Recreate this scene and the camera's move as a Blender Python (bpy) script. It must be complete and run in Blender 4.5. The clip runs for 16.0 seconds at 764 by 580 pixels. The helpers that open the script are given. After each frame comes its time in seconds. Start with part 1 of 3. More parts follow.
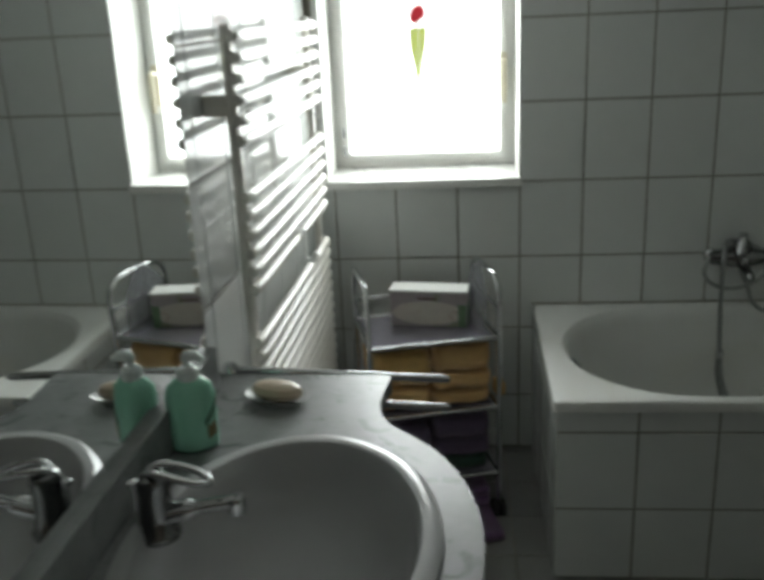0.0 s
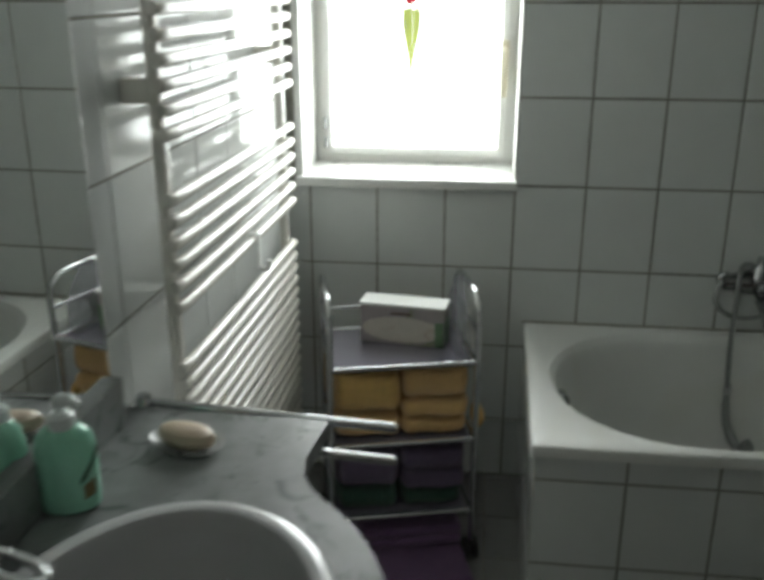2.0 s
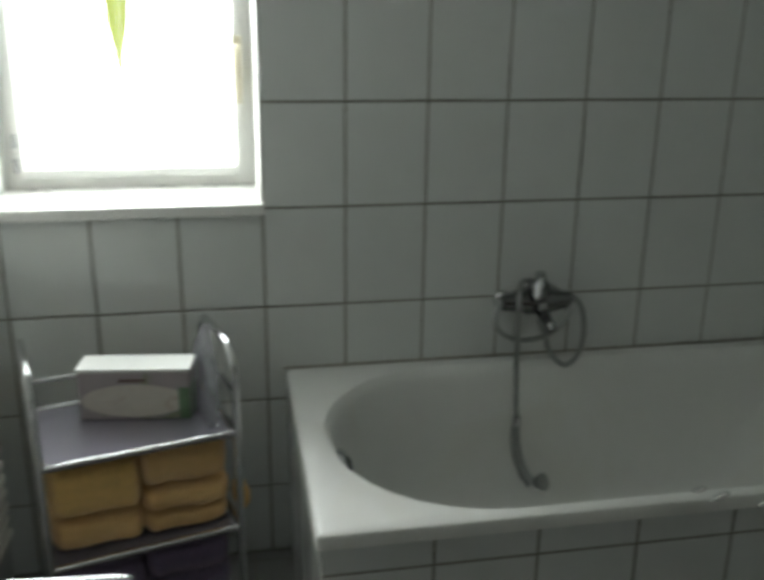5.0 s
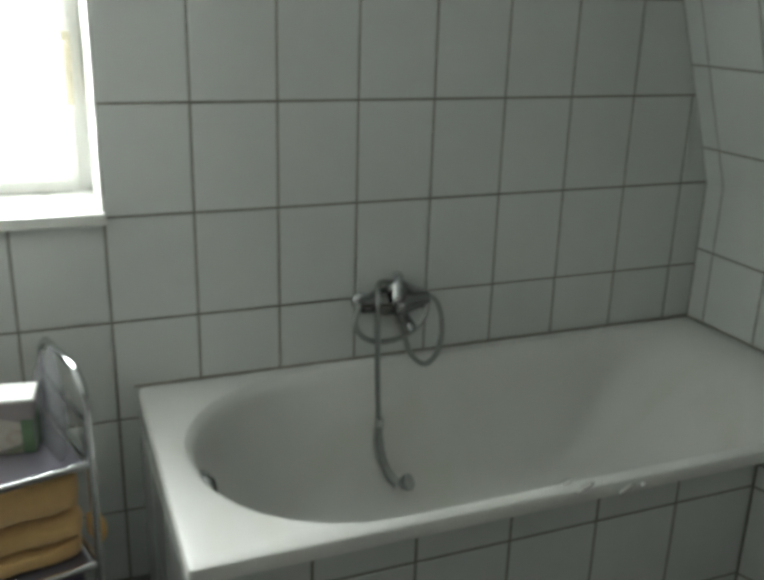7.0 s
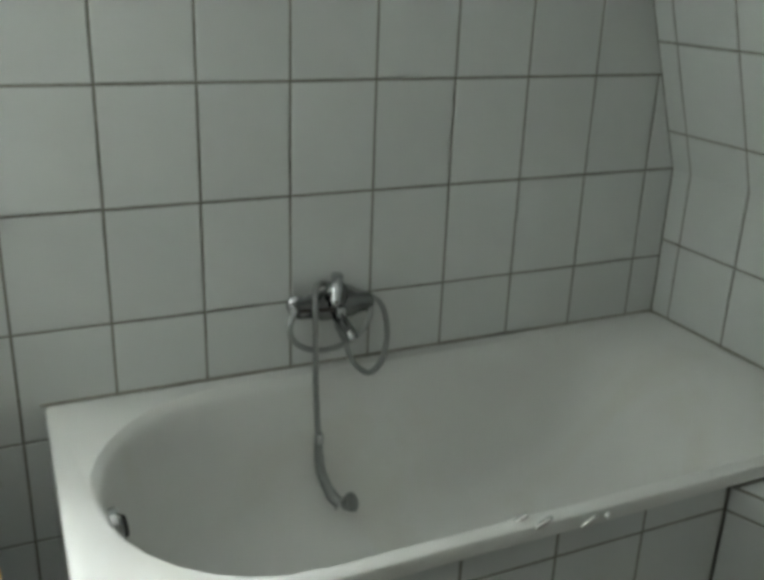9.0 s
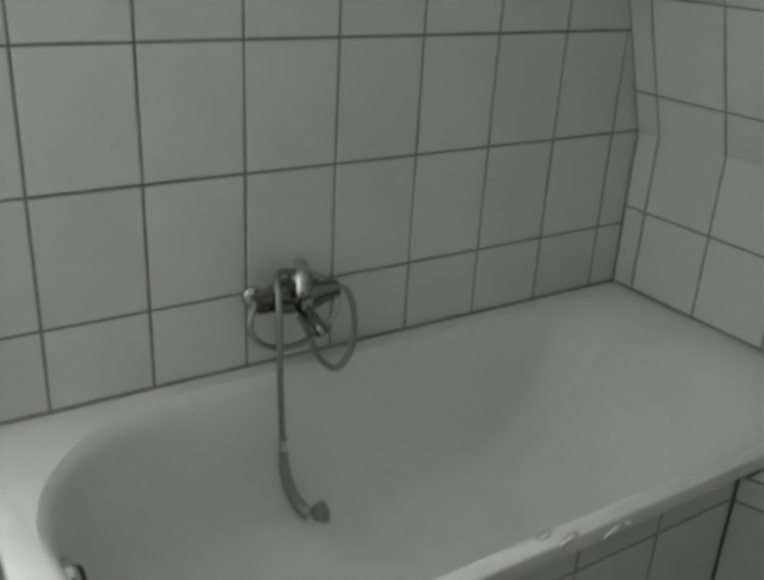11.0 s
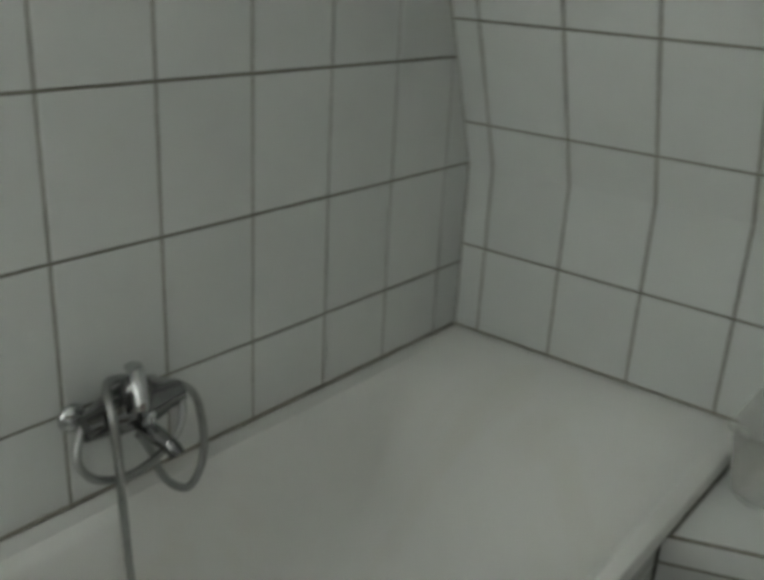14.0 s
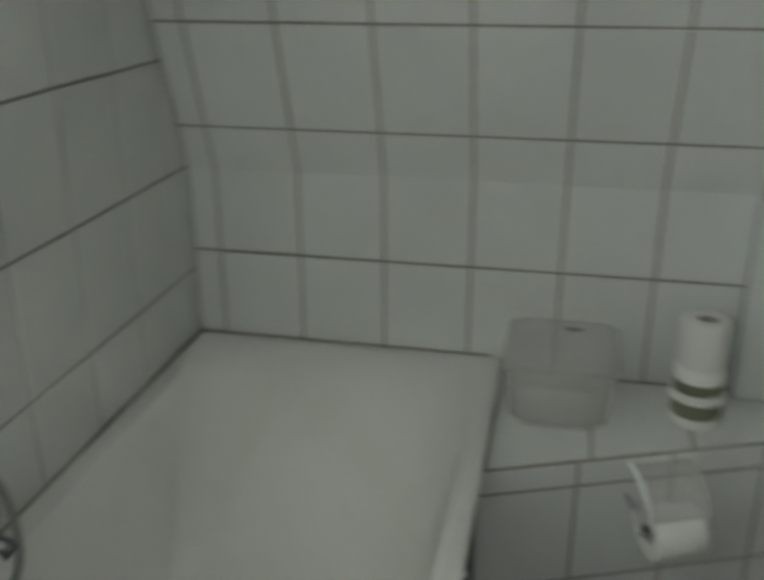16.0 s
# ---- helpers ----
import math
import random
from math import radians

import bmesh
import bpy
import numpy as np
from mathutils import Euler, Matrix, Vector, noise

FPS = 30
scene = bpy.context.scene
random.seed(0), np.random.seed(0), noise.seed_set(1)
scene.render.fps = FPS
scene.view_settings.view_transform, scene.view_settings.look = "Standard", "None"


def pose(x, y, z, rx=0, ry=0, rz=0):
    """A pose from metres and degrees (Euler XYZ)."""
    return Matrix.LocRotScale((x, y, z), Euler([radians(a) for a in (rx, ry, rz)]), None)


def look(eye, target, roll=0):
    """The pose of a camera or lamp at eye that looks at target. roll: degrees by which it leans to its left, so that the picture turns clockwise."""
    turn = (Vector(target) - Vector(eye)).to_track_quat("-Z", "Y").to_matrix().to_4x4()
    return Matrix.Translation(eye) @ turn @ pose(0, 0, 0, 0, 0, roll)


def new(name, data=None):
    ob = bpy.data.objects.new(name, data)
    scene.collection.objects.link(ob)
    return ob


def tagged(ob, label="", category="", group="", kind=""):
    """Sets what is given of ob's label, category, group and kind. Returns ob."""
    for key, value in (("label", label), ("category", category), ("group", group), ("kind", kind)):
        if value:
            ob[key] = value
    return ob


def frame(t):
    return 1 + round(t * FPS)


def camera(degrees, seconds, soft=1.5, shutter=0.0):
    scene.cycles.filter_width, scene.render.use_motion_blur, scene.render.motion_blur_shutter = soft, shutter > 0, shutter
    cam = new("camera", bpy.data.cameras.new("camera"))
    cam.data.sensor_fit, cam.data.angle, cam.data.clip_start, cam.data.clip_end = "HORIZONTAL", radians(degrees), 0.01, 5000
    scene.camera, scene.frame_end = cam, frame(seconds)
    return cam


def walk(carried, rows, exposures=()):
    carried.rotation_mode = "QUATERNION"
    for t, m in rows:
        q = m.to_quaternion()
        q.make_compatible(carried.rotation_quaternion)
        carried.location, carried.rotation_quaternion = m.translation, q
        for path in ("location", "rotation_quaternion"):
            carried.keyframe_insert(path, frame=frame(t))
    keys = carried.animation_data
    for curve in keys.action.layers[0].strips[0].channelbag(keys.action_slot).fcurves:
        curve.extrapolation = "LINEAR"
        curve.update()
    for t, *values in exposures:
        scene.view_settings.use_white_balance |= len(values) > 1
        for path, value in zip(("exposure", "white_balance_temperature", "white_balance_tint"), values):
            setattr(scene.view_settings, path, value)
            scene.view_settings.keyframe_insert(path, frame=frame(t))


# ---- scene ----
cam = camera(47.7, 16.0, soft=4.1, shutter=1.5)
PATH = [
    (0, (-0.192, -2.759, 1.508), (-0.375, -0.869, 0.879), -2.6),
    (0.5, (-0.191, -2.677, 1.499), (-0.323, -0.798, 0.822), -1.6),
    (1, (-0.169, -2.602, 1.513), (-0.281, -0.731, 0.804), -0.9),
    (1.5, (-0.133, -2.537, 1.504), (-0.288, -0.669, 0.798), -1.2),
    (2, (-0.092, -2.466, 1.499), (-0.312, -0.618, 0.838), 0.0),
    (2.5, (-0.037, -2.408, 1.503), (-0.206, -0.53, 0.839), 0.5),
    (3, (-0.056, -2.315, 1.458), (-0.118, -0.426, 0.803), 2.6),
    (3.5, (-0.071, -2.234, 1.449), (-0.075, -0.342, 0.801), 1.4),
    (4, (-0.119, -2.156, 1.436), (0.002, -0.262, 0.805), 1.6),
    (4.5, (-0.102, -2.085, 1.404), (0.145, -0.199, 0.785), 1.1),
    (7, (-0.138, -1.963, 1.423), (0.587, -0.21, 0.791), 1.7),
    (7.5, (-0.117, -1.922, 1.425), (0.656, -0.19, 0.789), 1.6),
    (8, (-0.066, -1.872, 1.434), (0.739, -0.163, 0.775), 2.3),
    (8.5, (-0.043, -1.817, 1.431), (0.754, -0.103, 0.778), 2.0),
    (9, (-0.007, -1.774, 1.428), (0.795, -0.079, 0.733), 2.2),
    (11.5, (-0.074, -1.411, 1.403), (0.99, 0.087, 0.612), 3.3),
    (12, (-0.072, -1.344, 1.393), (1.028, 0.14, 0.627), 2.7),
    (12.5, (-0.045, -1.268, 1.398), (1.143, 0.145, 0.628), 2.4),
    (13, (-0.041, -1.19, 1.386), (1.231, 0.176, 0.668), 3.0),
    (13.5, (-0.019, -1.172, 1.403), (1.345, 0.101, 0.684), 4.1),
    (14, (-0.03, -1.115, 1.392), (1.438, 0.041, 0.679), 3.2),
    (14.5, (-0.052, -1.064, 1.407), (1.504, -0.05, 0.666), 2.1),
    (15, (-0.081, -0.989, 1.417), (1.589, -0.182, 0.67), 1.1),
    (15.5, (-0.106, -0.925, 1.414), (1.64, -0.286, 0.677), 0.5),
    (16, (-0.143, -0.859, 1.421), (1.675, -0.467, 0.685), -0.2),
]
# exposure: the clip's camera opens up as the window leaves the view
EXPOSURES = [(0.0, -0.92, 6500, 9), (1.0, -0.76, 6500, 9), (2.0, -0.73, 6500, 9), (2.5, -0.94, 6500, 9), (3.0, -0.96, 6500, 9), (4.5, -0.72, 6500, 9), (7.0, 0.00, 6520, 8), (8.0, 0.08, 6500, 8), (9.0, 0.26, 6480, 8), (11.5, 0.23, 6580, 12), (14.5, 0.18, 6620, 12), (16.0, 0.07, 6600, 11)]
walk(cam, [(t, look(eye, target, roll)) for t, eye, target, roll in PATH], EXPOSURES)

# ---- light ----
world = bpy.data.worlds.new("sky")
scene.world = world
world.use_nodes = True
wn = world.node_tree
sky = wn.nodes.new("ShaderNodeTexSky")
sky.sky_type, sky.sun_disc = "NISHITA", False
sky.sun_elevation, sky.sun_rotation = radians(40), radians(160)
wn.links.new(sky.outputs[0], wn.nodes["Background"].inputs[0])
wn.nodes["Background"].inputs[1].default_value = 0.1

WX0, WX1, WZ0, WZ1 = -0.62, 0.0, 0.965, 1.95      # clear opening of the window
lamp = bpy.data.lights.new("window_daylight", "AREA")
lamp.shape, lamp.size, lamp.size_y, lamp.energy = "RECTANGLE", 0.62, 1.0, 26.0
lamp.color = (0.95, 1.0, 0.99)
lamp.spread = radians(126)          # the deep reveal narrows what comes in
lamp_ob = new("window_daylight", lamp)
lamp_ob.matrix_world = look(((WX0 + WX1) / 2, 0.36, (WZ0 + WZ1) / 2), ((WX0 + WX1) / 2, -1.0, (WZ0 + WZ1) / 2))


# ---- materials ----
def shader(name, base, rough=0.5, metal=0.0, vary=0.06, scale=14.0, bump=0.0, bump_scale=120.0, coat=0.0,
           spot=None, spot_scale=5.0, spot_amount=0.0, spot_min=0.55, per_object=0.0, alpha=1.0, transmission=0.0, sheen=0.0, gloss=0.5):
    """A principled material with colour variation at two scales, fine relief and an optional second tone."""
    m = bpy.data.materials.new(name)
    m.use_nodes = True
    n, l = m.node_tree.nodes, m.node_tree.links
    b = n["Principled BSDF"]
    co = n.new("ShaderNodeTexCoord")
    n1, n2 = n.new("ShaderNodeTexNoise"), n.new("ShaderNodeTexNoise")
    n1.inputs["Scale"].default_value, n1.inputs["Detail"].default_value = scale, 4
    n2.inputs["Scale"].default_value, n2.inputs["Detail"].default_value = scale * 0.17, 2
    for q in (n1, n2):
        l.new(co.outputs["Object"], q.inputs["Vector"])
    add = n.new("ShaderNodeMath"); add.operation = "ADD"
    l.new(n1.outputs["Fac"], add.inputs[0]); l.new(n2.outputs["Fac"], add.inputs[1])
    last = add.outputs[0]
    if per_object:
        info, mul, add2 = n.new("ShaderNodeObjectInfo"), n.new("ShaderNodeMath"), n.new("ShaderNodeMath")
        mul.operation, mul.inputs[1].default_value, add2.operation = "MULTIPLY", per_object, "ADD"
        l.new(info.outputs["Random"], mul.inputs[0]); l.new(mul.outputs[0], add2.inputs[0]); l.new(last, add2.inputs[1])
        last = add2.outputs[0]
    rng = n.new("ShaderNodeMapRange")
    rng.inputs["From Min"].default_value, rng.inputs["From Max"].default_value = 0.6, 1.4 + per_object
    rng.inputs["To Min"].default_value, rng.inputs["To Max"].default_value = 1 - vary, 1 + vary
    l.new(last, rng.inputs["Value"])
    mix = n.new("ShaderNodeMix"); mix.data_type, mix.blend_type = "RGBA", "MULTIPLY"
    mix.inputs[0].default_value = 1.0
    mix.inputs[6].default_value = (*base, 1)
    l.new(rng.outputs[0], mix.inputs[7])
    colour = mix.outputs[2]
    if spot:
        n3 = n.new("ShaderNodeTexNoise")
        n3.inputs["Scale"].default_value, n3.inputs["Detail"].default_value, n3.inputs["Distortion"].default_value = spot_scale, 6, 1.5
        l.new(co.outputs["Object"], n3.inputs["Vector"])
        r3 = n.new("ShaderNodeMapRange")
        r3.inputs["From Min"].default_value, r3.inputs["From Max"].default_value = spot_min, spot_min + 0.12
        r3.inputs["To Max"].default_value = spot_amount
        l.new(n3.outputs["Fac"], r3.inputs["Value"])
        mx = n.new("ShaderNodeMix"); mx.data_type = "RGBA"
        l.new(r3.outputs[0], mx.inputs[0]); l.new(colour, mx.inputs[6]); mx.inputs[7].default_value = (*spot, 1)
        colour = mx.outputs[2]
    l.new(colour, b.inputs["Base Color"])
    b.inputs["Metallic"].default_value = metal
    rr = n.new("ShaderNodeMapRange")
    rr.inputs["To Min"].default_value, rr.inputs["To Max"].default_value = rough * 0.8, min(1, rough * 1.25)
    l.new(n1.outputs["Fac"], rr.inputs["Value"]); l.new(rr.outputs[0], b.inputs["Roughness"])
    b.inputs["Coat Weight"].default_value = coat
    b.inputs["Specular IOR Level"].default_value = gloss
    b.inputs["Transmission Weight"].default_value = transmission
    b.inputs["Sheen Weight"].default_value = sheen
    b.inputs["Alpha"].default_value = alpha
    if bump:
        nb, bp = n.new("ShaderNodeTexNoise"), n.new("ShaderNodeBump")
        nb.inputs["Scale"].default_value, nb.inputs["Detail"].default_value = bump_scale, 3
        bp.inputs["Strength"].default_value, bp.inputs["Distance"].default_value = bump, 0.004
        l.new(co.outputs["Object"], nb.inputs["Vector"]); l.new(nb.outputs["Fac"], bp.inputs["Height"])
        l.new(bp.outputs[0], b.inputs["Normal"])
    return m


TILE = shader("glazed_tile", (0.715, 0.738, 0.72), 0.07, vary=0.05, scale=9, bump=0.035, bump_scale=16, per_object=0.5)
FLOOR_TILE = shader("floor_tile", (0.235, 0.235, 0.225), 0.35, vary=0.08, scale=20, bump=0.1, bump_scale=60, per_object=0.4)
GROUT = shader("grey_grout", (0.255, 0.245, 0.21), 0.9, vary=0.25, scale=40, bump=0.4, bump_scale=250)
PLASTER = shader("white_plaster", (0.78, 0.78, 0.75), 0.85, vary=0.04, scale=8, bump=0.25, bump_scale=90)
# brown picked for little bounce, not a known paint
DIM = shader("dim_unseen_wall", (0.17, 0.145, 0.12), 0.8, vary=0.06, scale=8, bump=0.2, bump_scale=90)
ENAMEL = shader("white_enamel", (0.80, 0.805, 0.78), 0.40, vary=0.03, scale=4, spot=(0.70, 0.68, 0.58), spot_scale=2.0, spot_amount=0.25, gloss=0.3)
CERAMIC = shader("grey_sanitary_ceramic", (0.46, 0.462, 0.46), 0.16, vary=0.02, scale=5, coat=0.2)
CHROME = shader("chrome", (0.58, 0.59, 0.60), 0.06, 1.0, vary=0.05, scale=30)
# chrome again, base darkened to stand in for reflections of a dark room
DARK_REFL_CHROME = shader("dark_reflection_chrome", (0.22, 0.225, 0.225), 0.06, 1.0, vary=0.10, scale=40)
HOSE = shader("chrome_hose", (0.36, 0.37, 0.365), 0.30, 1.0, vary=0.10, scale=60)
BLACK = shader("black_rubber", (0.02, 0.02, 0.02), 0.6, vary=0.2)
WHITE_PAINT = shader("white_lacquer", (0.80, 0.80, 0.77), 0.28, vary=0.03, scale=10, bump=0.05, bump_scale=60)
RAD_PAINT = shader("cream_white_lacquer", (0.76, 0.735, 0.675), 0.22, vary=0.04, scale=12, coat=0.3)
MARBLE = shader("grey_white_marble", (0.195, 0.204, 0.20), 0.36, vary=0.30, scale=16, spot=(0.06, 0.072, 0.068), spot_scale=15.0, spot_amount=0.75, spot_min=0.555, gloss=0.25)
MIRROR = shader("mirror_silver", (0.90, 0.92, 0.91), 0.015, 1.0, vary=0.01)
GLASS = shader("clear_glass", (0.97, 0.98, 0.97), 0.03, vary=0.01, transmission=1.0)
LILAC_GLASS = shader("frosted_lilac_glass", (0.23, 0.215, 0.265), 0.045, vary=0.05, coat=1.0, gloss=0.8)
ORANGE = shader("orange_terry", (0.84, 0.54, 0.22), 0.95, vary=0.14, scale=60, bump=0.9, bump_scale=420, sheen=0.4, per_object=0.4)
YELLOW = shader("yellow_terry", (0.85, 0.55, 0.18), 0.95, vary=0.14, scale=60, bump=0.9, bump_scale=420, sheen=0.4)
PURPLE = shader("purple_terry", (0.155, 0.115, 0.195), 0.95, vary=0.18, scale=60, bump=0.9, bump_scale=420, sheen=0.3, per_object=0.5)
MAT_PURPLE = shader("purple_pile", (0.20, 0.11, 0.23), 0.95, vary=0.15, scale=60, bump=0.9, bump_scale=300, sheen=0.3)
GREEN_T = shader("bottle_green_terry", (0.03, 0.09, 0.06), 0.95, vary=0.18, scale=60, bump=0.9, bump_scale=420, sheen=0.3)
LILAC = shader("lilac_plastic_film", (0.30, 0.30, 0.34), 0.3, vary=0.15, scale=30, bump=0.5, bump_scale=40, alpha=0.38)
CARD = shader("printed_card", (0.42, 0.37, 0.38), 0.55, vary=0.10, scale=25, spot=(0.24, 0.30, 0.14), spot_scale=11, spot_amount=0.7)
PALE_PRINT = shader("pale_print", (0.66, 0.62, 0.55), 0.5, vary=0.08, scale=40, spot=(0.42, 0.26, 0.20), spot_scale=22, spot_amount=0.35)
BRASS = shader("worn_beige_lacquer", (0.60, 0.55, 0.42), 0.35, 0.0, vary=0.12, scale=40)
LID = shader("white_card_lid", (0.82, 0.83, 0.80), 0.45, vary=0.03)
PRINT_DARK = shader("brown_print", (0.16, 0.10, 0.08), 0.5, vary=0.1)
SOAP_GREEN = shader("green_liquid_soap", (0.40, 0.82, 0.62), 0.20, vary=0.05, scale=6, coat=0.3, transmission=0.25)
LABEL_DARK = shader("dark_green_label", (0.03, 0.10, 0.05), 0.4, vary=0.2, scale=40)
LABEL_OCHRE = shader("ochre_label", (0.17, 0.14, 0.05), 0.4, vary=0.2, scale=40)
PUMP = shader("frosted_plastic", (0.78, 0.84, 0.81), 0.25, vary=0.03)
SOAP = shader("beige_soap", (0.52, 0.42, 0.31), 0.35, vary=0.10, scale=20, bump=0.2, bump_scale=30)
CLEAR_DISH = shader("clear_plastic", (0.70, 0.72, 0.71), 0.15, vary=0.02, alpha=0.45)
BASKET = shader("milky_plastic", (0.80, 0.80, 0.77), 0.40, vary=0.05, alpha=0.27)
PAPER = shader("toilet_paper", (0.80, 0.80, 0.77), 0.95, vary=0.04, scale=30, bump=0.4, bump_scale=160)
OLIVE = shader("olive_print", (0.20, 0.21, 0.14), 0.5, vary=0.15)
RED_F = shader("red_petal", (0.65, 0.03, 0.05), 0.5, vary=0.15)
LEAF = shader("yellow_green_leaf", (0.70, 0.78, 0.22), 0.5, vary=0.15, scale=20)
LEAF_PRINT = shader("green_print", (0.16, 0.26, 0.15), 0.5, vary=0.25, scale=30)
# near-white metal for the beads that imitate glints on the tub rim
GLINT = shader("glint_metal", (0.97, 0.97, 0.96), 0.20, 1.0, vary=0.05)
SEALANT = shader("grey_sealant", (0.36, 0.34, 0.29), 0.6, vary=0.2, scale=25, bump=0.2, bump_scale=80)
# near-black colour that stands in for the shade inside openings
OPENING_SHADE = shader("opening_shade", (0.03, 0.03, 0.03), 0.5, vary=0.1)


# ---- mesh helpers ----
def part(name, bm, material, parent=None, label="", smooth=False, m=None):
    """Links a bmesh as one mesh object, under a parent if given."""
    me = bpy.data.meshes.new(name)
    bmesh.ops.recalc_face_normals(bm, faces=bm.faces)
    bm.to_mesh(me); bm.free()
    if smooth:
        for p in me.polygons:
            p.use_smooth = True
        me.set_sharp_from_angle(angle=radians(38))
    me.materials.append(material)
    ob = new(name, me)
    if m is not None:
        ob.matrix_basis = m
    if parent is not None:
        ob.parent = parent
    return tagged(ob, label=label)


def thing(name, label, category, m=None, group="", kind=""):
    ob = new(name)
    ob.empty_display_size = 0.05
    if m is not None:
        ob.matrix_basis = m
    return tagged(ob, label, category, group, kind)


def box(x0, x1, y0, y1, z0, z1, bevel=0.0, segs=2):
    bm = bmesh.new()
    vs = [bm.verts.new((x, y, z)) for x in (x0, x1) for y in (y0, y1) for z in (z0, z1)]
    for f in ((0, 1, 3, 2), (4, 6, 7, 5), (0, 4, 5, 1), (2, 3, 7, 6), (0, 2, 6, 4), (1, 5, 7, 3)):
        bm.faces.new([vs[i] for i in f])
    if bevel:
        bmesh.ops.bevel(bm, geom=bm.edges[:], offset=bevel, segments=segs, affect="EDGES", profile=0.6)
    return bm


def smooth_path(pts, steps=8, closed=False):
    """Catmull-Rom through the points."""
    pts = [Vector(p) for p in pts]
    n, out = len(pts), []
    for i in range(n if closed else n - 1):
        if closed:
            a, b, c, d = (pts[(i + k) % n] for k in (-1, 0, 1, 2))
        else:
            a, b, c, d = pts[max(i - 1, 0)], pts[i], pts[i + 1], pts[min(i + 2, n - 1)]
        for s in range(steps):
            t = s / steps
            out.append(0.5 * (2 * b + (c - a) * t + (2 * a - 5 * b + 4 * c - d) * t * t + (3 * b - a - 3 * c + d) * t ** 3))
    if not closed:
        out.append(pts[-1])
    return out


def tube(pts, radius, segs=12, closed=False, bm=None, flat=1.0):
    """A round tube swept along the points; radius may be a list."""
    bm = bm or bmesh.new()
    pts = [Vector(p) for p in pts]
    n = len(pts)
    rings, ref = [], None
    for i, p in enumerate(pts):
        d = (pts[(i + 1) % n] - pts[i - 1]) if closed or 0 < i < n - 1 else (pts[1] - pts[0] if i == 0 else pts[-1] - pts[-2])
        d.normalize()
        if ref is None:
            ref = Vector((0, 0, 1)) if abs(d.z) < 0.9 else Vector((1, 0, 0))
        u = (ref - d * ref.dot(d)).normalized()
        ref, v = u, d.cross(u)
        r = radius[i] if isinstance(radius, (list, tuple)) else radius
        rings.append([bm.verts.new(p + (u * math.cos(a) * flat + v * math.sin(a)) * r) for a in (2 * math.pi * k / segs for k in range(segs))])
    for i in range(n if closed else n - 1):
        a, b = rings[i], rings[(i + 1) % n]
        for k in range(segs):
            bm.faces.new((a[k], a[(k + 1) % segs], b[(k + 1) % segs], b[k]))
    if not closed:
        bm.faces.new(rings[0][::-1]); bm.faces.new(rings[-1])
    return bm


def lathe(profile, segs=28, cap0=True, cap1=True, squash=1.0):
    """Turns a profile of (radius, z) about z."""
    bm = bmesh.new()
    rings = [[bm.verts.new((r * math.cos(a), r * math.sin(a) * squash, z)) for a in (2 * math.pi * k / segs for k in range(segs))] for r, z in profile]
    for a, b in zip(rings, rings[1:]):
        for k in range(segs):
            bm.faces.new((a[k], a[(k + 1) % segs], b[(k + 1) % segs], b[k]))
    if cap0:
        bm.faces.new(rings[0][::-1])
    if cap1:
        bm.faces.new(rings[-1])
    return bm


def slab(outline, z0, z1, bevel=0.0):
    """A prism over an outline in x, y."""
    bm = bmesh.new()
    lo = [bm.verts.new((x, y, z0)) for x, y in outline]
    hi = [bm.verts.new((x, y, z1)) for x, y in outline]
    n = len(lo)
    bm.faces.new(lo[::-1]); top = bm.faces.new(hi)
    for i in range(n):
        bm.faces.new((lo[i], lo[(i + 1) % n], hi[(i + 1) % n], hi[i]))
    if bevel:
        bmesh.ops.bevel(bm, geom=list(top.edges), offset=bevel, segments=3, affect="EDGES", profile=0.5)
    return bm


def rounded(x0, x1, y0, y1, radii, arc=8, side=6):
    """A rounded rectangle, always the same number of points; radii from the corner x1, y1 anticlockwise."""
    out = []
    cs = [(x1, y1, 0), (x0, y1, 90), (x0, y0, 180), (x1, y0, 270)]
    arcs = []
    for (cx, cy, a0), r in zip(cs, radii):
        ox, oy = cx + (-r if cx == x1 else r), cy + (-r if cy == y1 else r)
        arcs.append([(ox + r * math.cos(radians(a0 + 90 * k / arc)), oy + r * math.sin(radians(a0 + 90 * k / arc))) for k in range(arc + 1)])
    for i in range(4):
        out += arcs[i]
        a, b = arcs[i][-1], arcs[(i + 1) % 4][0]
        out += [(a[0] + (b[0] - a[0]) * k / side, a[1] + (b[1] - a[1]) * k / side) for k in range(1, side)]
    return out


def loft(levels, close_bottom=True):
    """Joins outlines [(points, z)] with equal counts."""
    bm = bmesh.new()
    rings = [[bm.verts.new((x, y, z)) for x, y in pts] for pts, z in levels]
    n = len(rings[0])
    for a, b in zip(rings, rings[1:]):
        for k in range(n):
            bm.faces.new((a[k], a[(k + 1) % n], b[(k + 1) % n], b[k]))
    if close_bottom:
        bm.faces.new(rings[-1])
    return bm


# ---- structure ----
XE, BEND, LEAN = 1.692, 0.948, 0.34        # east wall, height where it starts to lean in, lean per metre
YS, ZC = -3.5, 2.42
WEST = pose(-0.650, 0, 0, 0, 0, -1.55)      # the west wall's own frame: x into the room, y along the wall


def x_east(z):
    return XE - max(0.0, z - BEND) * LEAN


